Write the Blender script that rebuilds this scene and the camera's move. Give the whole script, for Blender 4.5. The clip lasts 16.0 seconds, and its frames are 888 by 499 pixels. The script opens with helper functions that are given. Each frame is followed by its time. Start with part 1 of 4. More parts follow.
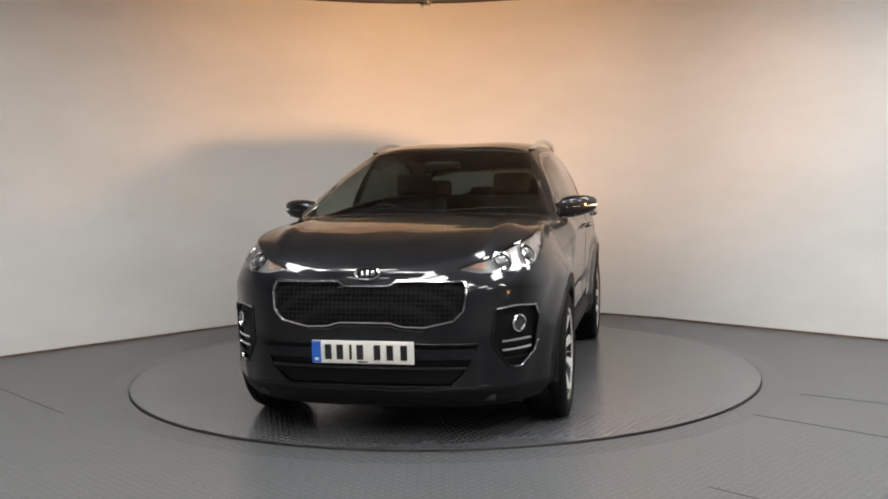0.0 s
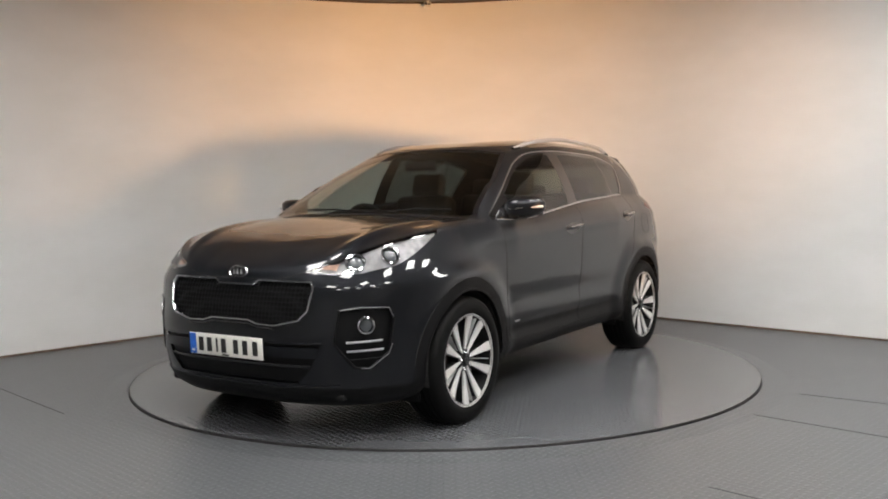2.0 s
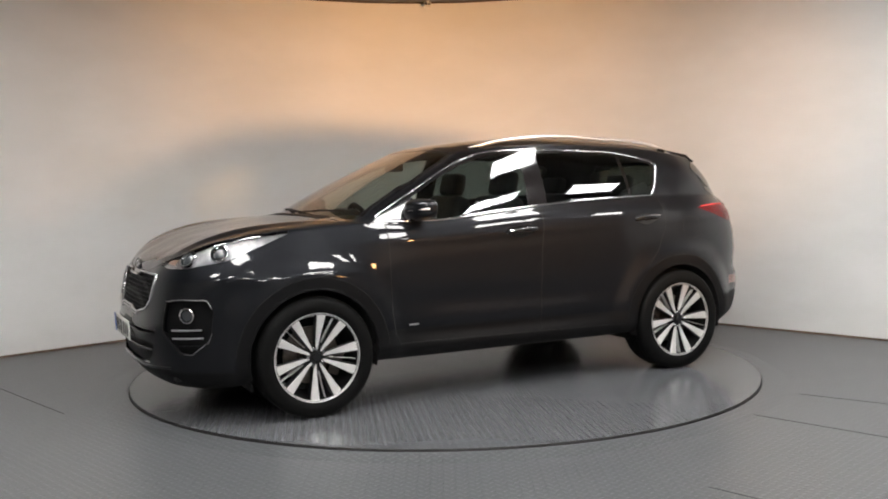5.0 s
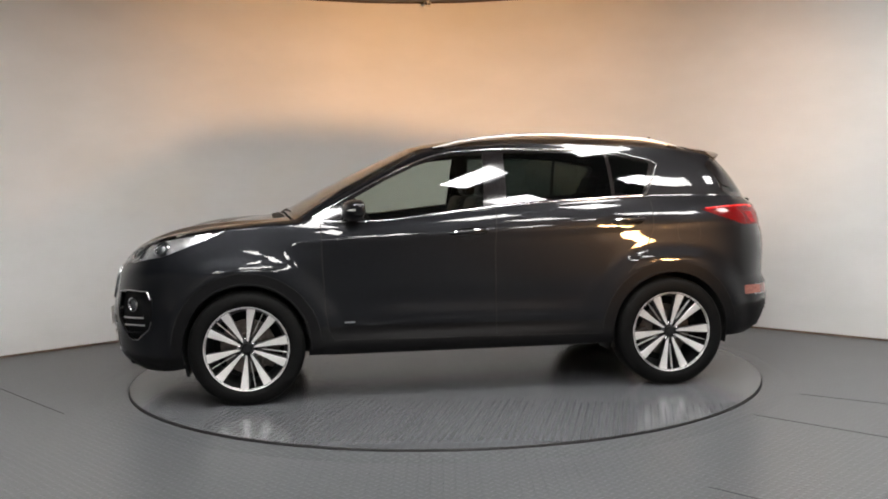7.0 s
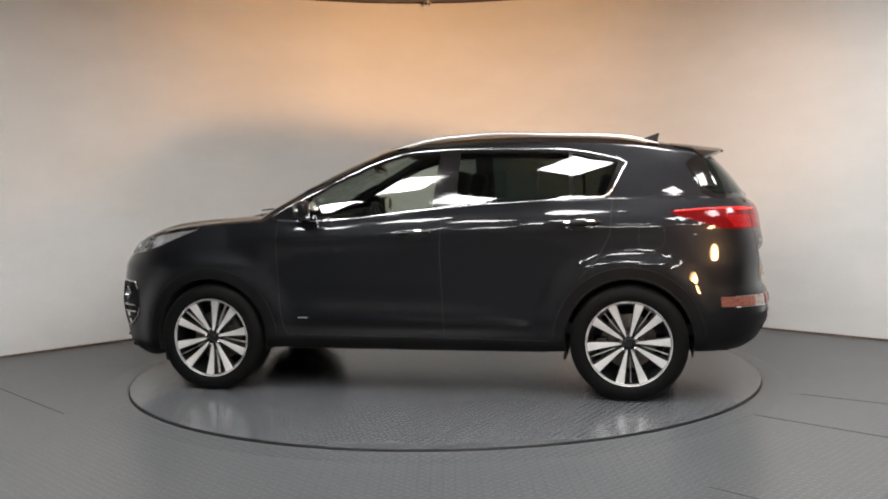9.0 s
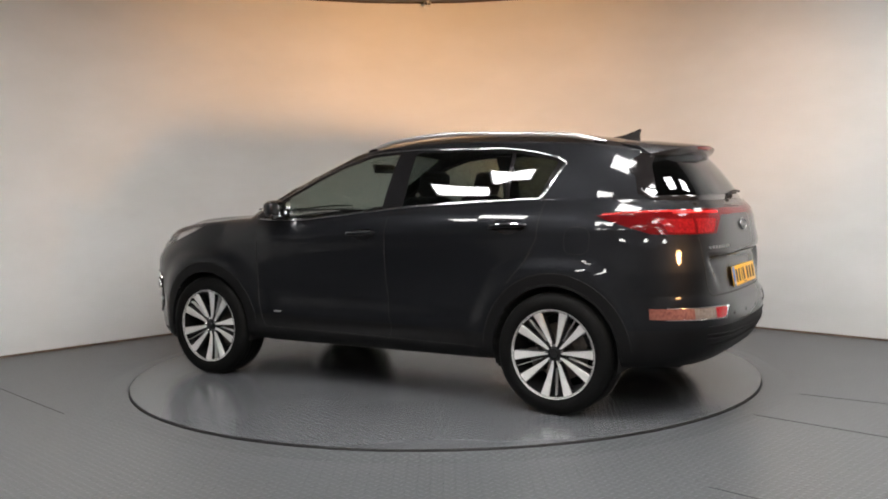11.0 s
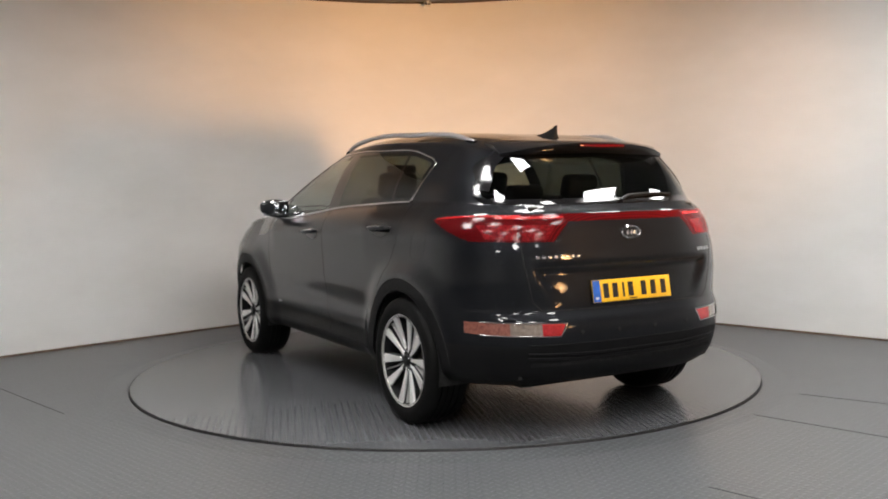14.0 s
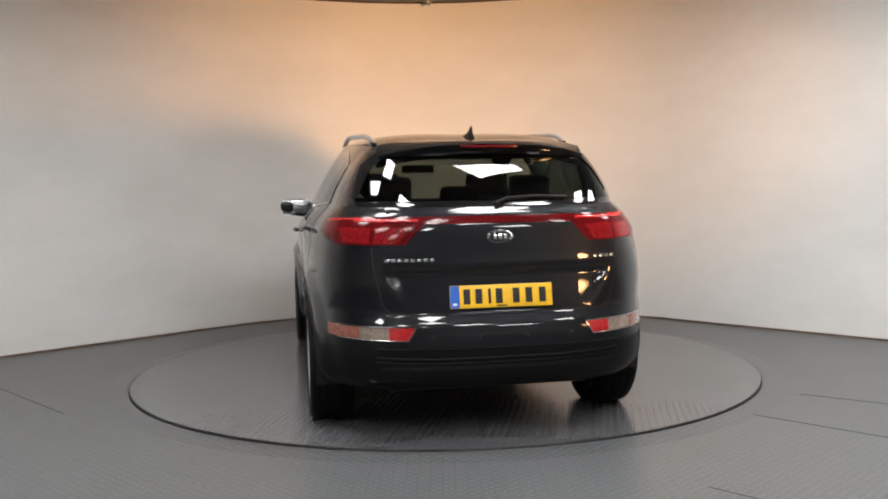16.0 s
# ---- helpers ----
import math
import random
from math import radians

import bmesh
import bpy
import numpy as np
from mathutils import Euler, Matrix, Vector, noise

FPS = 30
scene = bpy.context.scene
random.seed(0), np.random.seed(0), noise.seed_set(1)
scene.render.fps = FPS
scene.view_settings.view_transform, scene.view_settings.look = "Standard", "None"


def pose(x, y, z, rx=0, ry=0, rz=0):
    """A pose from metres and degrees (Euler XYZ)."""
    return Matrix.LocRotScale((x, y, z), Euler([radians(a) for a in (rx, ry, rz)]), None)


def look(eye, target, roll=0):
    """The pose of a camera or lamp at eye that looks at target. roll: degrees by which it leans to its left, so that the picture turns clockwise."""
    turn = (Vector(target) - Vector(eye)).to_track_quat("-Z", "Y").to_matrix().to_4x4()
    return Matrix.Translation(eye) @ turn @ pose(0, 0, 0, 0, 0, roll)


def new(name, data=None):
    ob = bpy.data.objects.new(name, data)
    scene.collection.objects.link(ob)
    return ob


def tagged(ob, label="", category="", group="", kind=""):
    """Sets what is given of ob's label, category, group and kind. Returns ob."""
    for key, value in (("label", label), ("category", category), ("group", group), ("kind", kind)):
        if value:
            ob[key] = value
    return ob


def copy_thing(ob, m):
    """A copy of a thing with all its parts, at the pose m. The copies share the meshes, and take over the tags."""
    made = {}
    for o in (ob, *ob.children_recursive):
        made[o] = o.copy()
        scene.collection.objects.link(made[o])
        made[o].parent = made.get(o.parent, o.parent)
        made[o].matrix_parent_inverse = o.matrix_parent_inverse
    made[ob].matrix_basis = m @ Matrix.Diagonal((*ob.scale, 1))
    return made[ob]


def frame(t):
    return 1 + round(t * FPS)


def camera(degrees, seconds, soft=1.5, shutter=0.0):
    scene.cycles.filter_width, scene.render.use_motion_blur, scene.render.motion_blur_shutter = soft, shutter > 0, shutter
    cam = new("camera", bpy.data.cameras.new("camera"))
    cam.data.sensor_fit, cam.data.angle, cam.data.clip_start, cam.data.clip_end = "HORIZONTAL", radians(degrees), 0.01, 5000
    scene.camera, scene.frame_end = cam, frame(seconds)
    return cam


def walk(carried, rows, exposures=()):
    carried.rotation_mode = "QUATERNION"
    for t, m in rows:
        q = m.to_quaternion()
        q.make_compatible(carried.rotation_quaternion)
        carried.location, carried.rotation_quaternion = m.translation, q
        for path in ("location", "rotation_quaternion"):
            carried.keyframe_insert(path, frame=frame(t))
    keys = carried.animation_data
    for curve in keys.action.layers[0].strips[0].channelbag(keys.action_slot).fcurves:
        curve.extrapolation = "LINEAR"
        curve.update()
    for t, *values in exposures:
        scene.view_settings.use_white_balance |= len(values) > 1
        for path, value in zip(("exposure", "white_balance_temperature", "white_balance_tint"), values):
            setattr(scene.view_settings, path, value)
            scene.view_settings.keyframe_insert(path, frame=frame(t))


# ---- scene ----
from mathutils.bvhtree import BVHTree

# ---- camera: stands still on a low tripod, 6.66 m from the turntable's axis ----
cam = camera(51.64, 16.0, soft=1.9)
EYE = Vector((0.0, -6.663, 1.283))
AIM = EYE + Vector((0.00123, 0.99785, -0.06554))
walk(cam, [(0.0, look(EYE, AIM, -1.07)), (16.0, look(EYE, AIM, -1.07))])

# ---- light ----
world = bpy.data.worlds.new("world")
scene.world = world
world.use_nodes = True
world.node_tree.nodes["Background"].inputs["Color"].default_value = (0.9, 0.95, 1.0, 1)
world.node_tree.nodes["Background"].inputs["Strength"].default_value = 0.02
scene.view_settings.exposure = 0.08
PANEL_STRENGTH = 31.0
WARM_POWER = 1120.0
CEIL = 3.24
FLOOR = -0.025
WALL_R = 3.1

# an unseen warm source, assumed to be a bar of three spots on a stand to one side, aimed past the car at the curved
# wall
WARM_AT = Vector((3.4, -4.2, 1.25))
WARM_AIMS = [((-2.0, 2.35, 2.25), 0.42), ((-0.5, 3.05, 2.55), 0.80), ((1.3, 2.8, 2.40), 0.70)]
for aim_, share_ in WARM_AIMS:
    warm = bpy.data.lights.new("warm_lamp", "SPOT")
    warm.energy, warm.color, warm.shadow_soft_size = WARM_POWER * share_, (1.0, 0.52, 0.21), 0.25
    warm.spot_size, warm.spot_blend = radians(42), 1.0
    lamp_ob = new("warm_lamp", warm)
    lamp_ob.matrix_world = look(WARM_AT + Vector((0.12 * aim_[0], 0, 0)), aim_)

# ---- materials ----


def mat(name):
    m = bpy.data.materials.new(name)
    m.use_nodes = True
    nt = m.node_tree
    return m, nt, nt.nodes["Principled BSDF"]


def noise_node(nt, scale, detail=3.0, rough=0.5, stretch=None):
    co = nt.nodes.new("ShaderNodeTexCoord")
    n = nt.nodes.new("ShaderNodeTexNoise")
    n.inputs["Scale"].default_value = scale
    n.inputs["Detail"].default_value = detail
    n.inputs["Roughness"].default_value = rough
    if stretch:
        mp = nt.nodes.new("ShaderNodeMapping")
        mp.inputs["Scale"].default_value = stretch
        nt.links.new(co.outputs["Object"], mp.inputs["Vector"])
        nt.links.new(mp.outputs["Vector"], n.inputs["Vector"])
    else:
        nt.links.new(co.outputs["Object"], n.inputs["Vector"])
    return n


def ramp(nt, src, a, b, lo=0.3, hi=0.7):
    r = nt.nodes.new("ShaderNodeMapRange")
    r.inputs["From Min"].default_value, r.inputs["From Max"].default_value = lo, hi
    r.inputs["To Min"].default_value, r.inputs["To Max"].default_value = a, b
    nt.links.new(src, r.inputs["Value"])
    return r.outputs["Result"]


def tint(nt, src, a, b, lo=0.3, hi=0.7):
    r = nt.nodes.new("ShaderNodeValToRGB")
    r.color_ramp.elements[0].position, r.color_ramp.elements[1].position = lo, hi
    r.color_ramp.elements[0].color, r.color_ramp.elements[1].color = (*a, 1), (*b, 1)
    nt.links.new(src, r.inputs["Fac"])
    return r.outputs["Color"]


def bump(nt, bsdf, src, strength, distance):
    b = nt.nodes.new("ShaderNodeBump")
    b.inputs["Strength"].default_value, b.inputs["Distance"].default_value = strength, distance
    nt.links.new(src, b.inputs["Height"])
    nt.links.new(b.outputs["Normal"], bsdf.inputs["Normal"])


def plain(name, color, rough=0.5, metal=0.0, coat=0.0, vary=0.12, scale=40.0, spec=0.5):
    m, nt, b = mat(name)
    n = noise_node(nt, scale)
    dark = tuple(c * (1 - vary) for c in color)
    light = tuple(min(1, c * (1 + vary)) for c in color)
    nt.links.new(tint(nt, n.outputs["Fac"], dark, light), b.inputs["Base Color"])
    nt.links.new(ramp(nt, n.outputs["Fac"], max(0.02, rough * 0.85), min(1, rough * 1.15)), b.inputs["Roughness"])
    b.inputs["Metallic"].default_value = metal
    b.inputs["Coat Weight"].default_value = coat
    b.inputs["Coat Roughness"].default_value = 0.03
    b.inputs["Specular IOR Level"].default_value = spec
    return m


def paint_material():
    m, nt, b = mat("graphite_metallic_paint")
    flake = nt.nodes.new("ShaderNodeTexVoronoi")
    flake.inputs["Scale"].default_value = 900
    co = nt.nodes.new("ShaderNodeTexCoord")
    nt.links.new(co.outputs["Object"], flake.inputs["Vector"])
    nt.links.new(tint(nt, flake.outputs["Distance"], (0.0036, 0.0042, 0.0059), (0.0078, 0.0088, 0.0118), 0.2, 0.8), b.inputs["Base Color"])
    b.inputs["Metallic"].default_value = 0.55
    b.inputs["Coat IOR"].default_value = 1.45
    b.inputs["Specular IOR Level"].default_value = 0.2
    b.inputs["Roughness"].default_value = 0.42
    b.inputs["Coat Weight"].default_value = 0.95
    n = noise_node(nt, 3.0)
    nt.links.new(ramp(nt, n.outputs["Fac"], 0.012, 0.04), b.inputs["Coat Roughness"])
    wave = noise_node(nt, 3.2, 2.0, 0.5)
    bp = nt.nodes.new("ShaderNodeBump")
    bp.inputs["Strength"].default_value, bp.inputs["Distance"].default_value = 0.07, 0.02
    nt.links.new(wave.outputs["Fac"], bp.inputs["Height"])
    nt.links.new(bp.outputs["Normal"], b.inputs["Coat Normal"])
    return m


def glass_material(name, tint_color, base=0.0):
    m = bpy.data.materials.new(name)
    m.use_nodes = True
    nt = m.node_tree
    nt.nodes.clear()
    out = nt.nodes.new("ShaderNodeOutputMaterial")
    mix = nt.nodes.new("ShaderNodeMixShader")
    tr = nt.nodes.new("ShaderNodeBsdfTransparent")
    gl = nt.nodes.new("ShaderNodeBsdfGlossy")
    lw = nt.nodes.new("ShaderNodeLayerWeight")
    lw.inputs["Blend"].default_value = 0.5
    p5 = nt.nodes.new("ShaderNodeMath")
    p5.operation = "POWER"
    p5.inputs[1].default_value = 5.0
    nt.links.new(lw.outputs["Facing"], p5.inputs[0])
    fr = nt.nodes.new("ShaderNodeMath")
    fr.operation = "MULTIPLY_ADD"
    fr.inputs[1].default_value, fr.inputs[2].default_value = 0.93, 0.07
    nt.links.new(p5.outputs[0], fr.inputs[0])
    tr.inputs["Color"].default_value = (*tint_color, 1)
    gl.inputs["Roughness"].default_value = 0.01
    gl.inputs["Color"].default_value = (0.95, 0.97, 1, 1)
    nt.links.new(fr.outputs[0], mix.inputs["Fac"])
    nt.links.new(tr.outputs["BSDF"], mix.inputs[1])
    nt.links.new(gl.outputs["BSDF"], mix.inputs[2])
    nt.links.new(mix.outputs["Shader"], out.inputs["Surface"])
    return m


def tread_material(name, a, b_, rough, pitch, turn=0.0, strength=0.6, show=0.6):
    """Painted steel tread plate: short lozenge bars in alternating directions, worn by traffic."""
    m, nt, b = mat(name)
    co = nt.nodes.new("ShaderNodeTexCoord")
    mp = nt.nodes.new("ShaderNodeMapping")
    mp.inputs["Rotation"].default_value = (0, 0, radians(turn))
    mp.inputs["Scale"].default_value = (1 / pitch, 1 / pitch, 1 / pitch)
    nt.links.new(co.outputs["Object"], mp.inputs["Vector"])
    sep = nt.nodes.new("ShaderNodeSeparateXYZ")
    nt.links.new(mp.outputs["Vector"], sep.inputs["Vector"])

    def op(kind, x, y=None):
        n = nt.nodes.new("ShaderNodeMath")
        n.operation = kind
        for i, v in enumerate((x, y)):
            if v is None:
                continue
            if isinstance(v, (int, float)):
                n.inputs[i].default_value = v
            else:
                nt.links.new(v, n.inputs[i])
        return n.outputs[0]

    x, y = sep.outputs["X"], sep.outputs["Y"]
    fx, fy = op("SUBTRACT", op("FRACT", x), 0.5), op("SUBTRACT", op("FRACT", y), 0.5)
    odd = op("MODULO", op("ABSOLUTE", op("ADD", op("FLOOR", x), op("FLOOR", y))), 2.0)
    even = op("SUBTRACT", 1.0, odd)
    long_ = op("ADD", op("MULTIPLY", fx, odd), op("MULTIPLY", fy, even))
    short = op("ADD", op("MULTIPLY", fy, odd), op("MULTIPLY", fx, even))
    d = op("ADD", op("MULTIPLY", op("ABSOLUTE", long_), 0.36), op("ABSOLUTE", short))
    bar = op("MULTIPLY", op("MINIMUM", op("MAXIMUM", op("SUBTRACT", 0.2, d), 0.0), 0.07), 14.0)
    wear = noise_node(nt, 1.1, 4.0, 0.6)
    fine = noise_node(nt, 38.0, 3.0, 0.6)
    base = nt.nodes.new("ShaderNodeMix")
    base.data_type = "RGBA"
    base.inputs["A"].default_value = (*a, 1)
    base.inputs["B"].default_value = (*b_, 1)
    f = op("ADD", op("MULTIPLY", wear.outputs["Fac"], 0.7), op("MULTIPLY", fine.outputs["Fac"], 0.3))
    nt.links.new(f, base.inputs["Factor"])
    # Bars are also coloured lighter, for the light their relief would catch.
    lift = nt.nodes.new("ShaderNodeMix")
    lift.data_type = "RGBA"
    lift.blend_type = "MULTIPLY"
    nt.links.new(op("MULTIPLY", bar, show), lift.inputs["Factor"])
    nt.links.new(base.outputs["Result"], lift.inputs["A"])
    lift.inputs["B"].default_value = (1.5, 1.5, 1.5, 1)
    nt.links.new(lift.outputs["Result"], b.inputs["Base Color"])
    nt.links.new(ramp(nt, f, rough * 0.93, rough * 1.08), b.inputs["Roughness"])
    patches = ramp(nt, wear.outputs["Fac"], 0.55, 1.0, 0.4, 0.6)
    if strength > 0.05:
        bump(nt, b, op("ADD", op("MULTIPLY", op("MULTIPLY", bar, patches), 1.0), op("MULTIPLY", fine.outputs["Fac"], 0.008)), strength, 0.004)
    return m


def wall_material():
    m, nt, b = mat("white_wall_paint")
    big = noise_node(nt, 0.7, 4.0, 0.6, (1, 1, 2.2))
    fine = noise_node(nt, 60.0, 3.0, 0.6)
    nt.links.new(tint(nt, big.outputs["Fac"], (0.79, 0.785, 0.77), (0.86, 0.855, 0.845), 0.35, 0.65), b.inputs["Base Color"])
    b.inputs["Roughness"].default_value = 0.55
    bump(nt, b, fine.outputs["Fac"], 0.15, 0.002)
    return m


def grille_material():
    m, nt, b = mat("black_grille_mesh")
    co = nt.nodes.new("ShaderNodeTexCoord")
    v = nt.nodes.new("ShaderNodeTexVoronoi")
    v.inputs["Scale"].default_value = 42
    v.inputs["Randomness"].default_value = 0.15
    nt.links.new(co.outputs["Object"], v.inputs["Vector"])
    nt.links.new(tint(nt, v.outputs["Distance"], (0.0006, 0.0006, 0.0006), (0.0035, 0.0035, 0.004), 0.35, 0.6), b.inputs["Base Color"])
    nt.links.new(ramp(nt, v.outputs["Distance"], 0.9, 0.5), b.inputs["Roughness"])
    b.inputs["Specular IOR Level"].default_value = 0.12
    bump(nt, b, v.outputs["Distance"], 0.6, 0.008)
    return m


def glow(name, color, strength):
    m, nt, b = mat(name)
    b.inputs["Base Color"].default_value = (0.8, 0.8, 0.8, 1)
    b.inputs["Emission Color"].default_value = (*color, 1)
    b.inputs["Emission Strength"].default_value = strength
    return m


def red_lens_material():
    m, nt, b = mat("red_lamp_lens")
    w = nt.nodes.new("ShaderNodeTexWave")
    w.inputs["Scale"].default_value = 60
    w.inputs["Distortion"].default_value = 0.5
    co = nt.nodes.new("ShaderNodeTexCoord")
    nt.links.new(co.outputs["Object"], w.inputs["Vector"])
    nt.links.new(tint(nt, w.outputs["Fac"], (0.05, 0.0022, 0.003), (0.105, 0.0035, 0.005), 0.2, 0.9), b.inputs["Base Color"])
    b.inputs["Roughness"].default_value = 0.12
    b.inputs["Specular IOR Level"].default_value = 0.28
    return m


PAINT = paint_material()
PLASTIC = plain("black_textured_plastic", (0.006, 0.006, 0.0065), 0.5, scale=120, spec=0.14)
GLOSS_BLACK = plain("gloss_black_plastic", (0.006, 0.006, 0.007), 0.12, coat=0.6)
UNDER = plain("underbody_black", (0.008, 0.008, 0.008), 0.8)
# Flat black for shade in gaps and grooves; colours the parking sensors too.
GAP = plain("gap_shade_sensor_black", (0.004, 0.004, 0.004), 0.9)
CHROME = plain("bright_chrome", (0.58, 0.58, 0.59), 0.12, 1.0, vary=0.04)
SATIN = plain("satin_aluminium_rail", (0.60, 0.60, 0.61), 0.36, 0.85, vary=0.03)
RUBBER = plain("tyre_rubber", (0.005, 0.005, 0.005), 0.62, scale=90, vary=0.3, spec=0.10)
ALLOY = plain("machined_alloy", (0.78, 0.77, 0.755), 0.34, 0.45, vary=0.04)
ALLOY_DARK = plain("dark_painted_alloy", (0.008, 0.008, 0.0085), 0.35, 0.2, spec=0.25)
DISC = plain("brake_disc_steel", (0.20, 0.17, 0.15), 0.4, 0.9, vary=0.25)
FABRIC = plain("black_seat_leather", (0.005, 0.005, 0.0055), 0.6, scale=25, vary=0.3, spec=0.25)
TRIM_IN = plain("dark_interior_plastic", (0.010, 0.010, 0.0105), 0.6, spec=0.3)
HEADLINER = plain("dark_headliner_cloth", (0.012, 0.012, 0.012), 0.9, spec=0.1)
SCREEN_GLASS = glass_material("clear_windscreen_glass", (0.46, 0.51, 0.48))
SIDE_GLASS = glass_material("tinted_side_glass", (0.76, 0.81, 0.75))
REAR_GLASS = glass_material("dark_tinted_rear_glass", (0.18, 0.215, 0.20))
LENS = glass_material("clear_lamp_lens", (0.9, 0.9, 0.9))
BUCKET = plain("silver_lamp_reflector", (0.60, 0.60, 0.61), 0.22, 0.65, vary=0.3, scale=22)
BULB_DARK = plain("lamp_projector_glass", (0.05, 0.055, 0.06), 0.05, 0.0, coat=1.0)
AMBER = plain("pale_amber_indicator", (0.62, 0.40, 0.30), 0.25, 0.3)
RED = red_lens_material()
RED_MID = plain("red_lamp_block", (0.15, 0.006, 0.008), 0.14, spec=0.28, vary=0.35, scale=70)
RED_CLEAR = plain("bright_red_reflector", (0.38, 0.013, 0.016), 0.2, coat=0.3, vary=0.25, scale=60)
WHITE_LENS = plain("clear_reversing_lens", (0.34, 0.27, 0.225), 0.16, 0.4, coat=1.0, vary=0.25, scale=60)
PINK_LENS = plain("pinkish_clear_lens", (0.27, 0.095, 0.07), 0.2, 0.2, coat=1.0, vary=0.3, scale=70)
PLATE_W = plain("white_plate", (0.74, 0.73, 0.68), 0.35, vary=0.03)
PLATE_Y = plain("yellow_plate", (0.80, 0.46, 0.015), 0.35, vary=0.03)
PLATE_BLUE = plain("blue_plate_band", (0.015, 0.11, 0.48), 0.35)
INK = plain("plate_ink", (0.006, 0.006, 0.006), 0.5)
WALL = wall_material()
CEILING = plain("grey_ceiling_board", (0.20, 0.20, 0.198), 0.8, vary=0.05, scale=8)
FLOOR_M = tread_material("grey_floor_tread_plate", (0.076, 0.079, 0.085), (0.098, 0.101, 0.107), 0.30, 0.040, 45, 0.95, 0.95)
TABLE_M = tread_material("grey_turntable_tread_plate", (0.086, 0.089, 0.096), (0.104, 0.108, 0.115), 0.20, 0.040, 20, 0.08, 0.6)
EDGE_M = plain("black_rubber_edging", (0.012, 0.011, 0.011), 0.5)
SEAM_M = plain("dark_floor_joint", (0.068, 0.071, 0.076), 0.7)
PANEL = glow("led_panel_diffuser", (1.0, 0.98, 0.955), PANEL_STRENGTH)
WHITE_METAL = plain("white_powder_coat", (0.7, 0.7, 0.69), 0.4)
BROWN_RAIL = plain("dark_brown_ceiling_rail", (0.07, 0.045, 0.035), 0.5)

# ---- mesh helpers ----


def smooth(me, angle=None):
    for p in me.polygons:
        p.use_smooth = True
    if angle:
        me.set_sharp_from_angle(angle=radians(angle))


def part(name, bm, material, parent, label="", soft_angle=40, at=None):
    """Links a bmesh (or a mesh) as one mesh object under parent."""
    if isinstance(bm, bmesh.types.BMesh):
        me = bpy.data.meshes.new(name)
        bm.to_mesh(me)
        bm.free()
        me.materials.append(material)
        smooth(me, soft_angle)
    else:
        me = bm
    ob = new(name, me)
    if parent:
        ob.parent = parent
    if at is not None:
        ob.matrix_basis = at
    if label:
        ob["label"] = label
    return ob


def add_box(bm, size, at=None, bevel=0.0, seg=2):
    r = bmesh.ops.create_cube(bm, size=1.0)
    vs = r["verts"]
    bmesh.ops.scale(bm, vec=size, verts=vs)
    if bevel:
        es = list({e for v in vs for e in v.link_edges})
        out = bmesh.ops.bevel(bm, geom=es, offset=bevel, segments=seg, profile=0.5, affect="EDGES")
        vs = list({v for f in out["faces"] for v in f.verts} | {v for v in vs if v.is_valid})
    if at is not None:
        bmesh.ops.transform(bm, matrix=at, verts=vs)
    return vs


def box(size, at=None, bevel=0.0, seg=2):
    bm = bmesh.new()
    add_box(bm, size, at, bevel, seg)
    return bm


def lathe(profile, n=48, close=False):
    """Turns (radius, height) pairs round the y axis; height runs along y."""
    bm = bmesh.new()
    rings = []
    for k in range(n):
        a = 2 * math.pi * k / n
        rings.append([bm.verts.new((r * math.cos(a), h, r * math.sin(a))) for r, h in profile])
    m = len(profile)
    for k in range(n):
        p, q = rings[k], rings[(k + 1) % n]
        for j in range(m if close else m - 1):
            i = (j + 1) % m
            bm.faces.new((p[j], p[i], q[i], q[j]))
    bmesh.ops.remove_doubles(bm, verts=bm.verts, dist=1e-6)
    bmesh.ops.recalc_face_normals(bm, faces=bm.faces)
    return bm


def tube(points, radius, n=10, flat=1.0, caps=True):
    bm = bmesh.new()
    pts = [Vector(p) for p in points]
    rings = []
    for i, p in enumerate(pts):
        t = (pts[min(i + 1, len(pts) - 1)] - pts[max(i - 1, 0)]).normalized()
        side = t.cross(Vector((0, 0, 1)))
        side = side.normalized() if side.length > 1e-4 else Vector((1, 0, 0))
        up = side.cross(t)
        r = radius(i / (len(pts) - 1)) if callable(radius) else radius
        rings.append([bm.verts.new(p + side * (r * math.cos(2 * math.pi * k / n)) + up * (r * flat * math.sin(2 * math.pi * k / n))) for k in range(n)])
    for p, q in zip(rings, rings[1:]):
        for k in range(n):
            bm.faces.new((p[k], p[(k + 1) % n], q[(k + 1) % n], q[k]))
    if caps:
        bm.faces.new(rings[0])
        bm.faces.new(rings[-1])
    bmesh.ops.recalc_face_normals(bm, faces=bm.faces)
    return bm


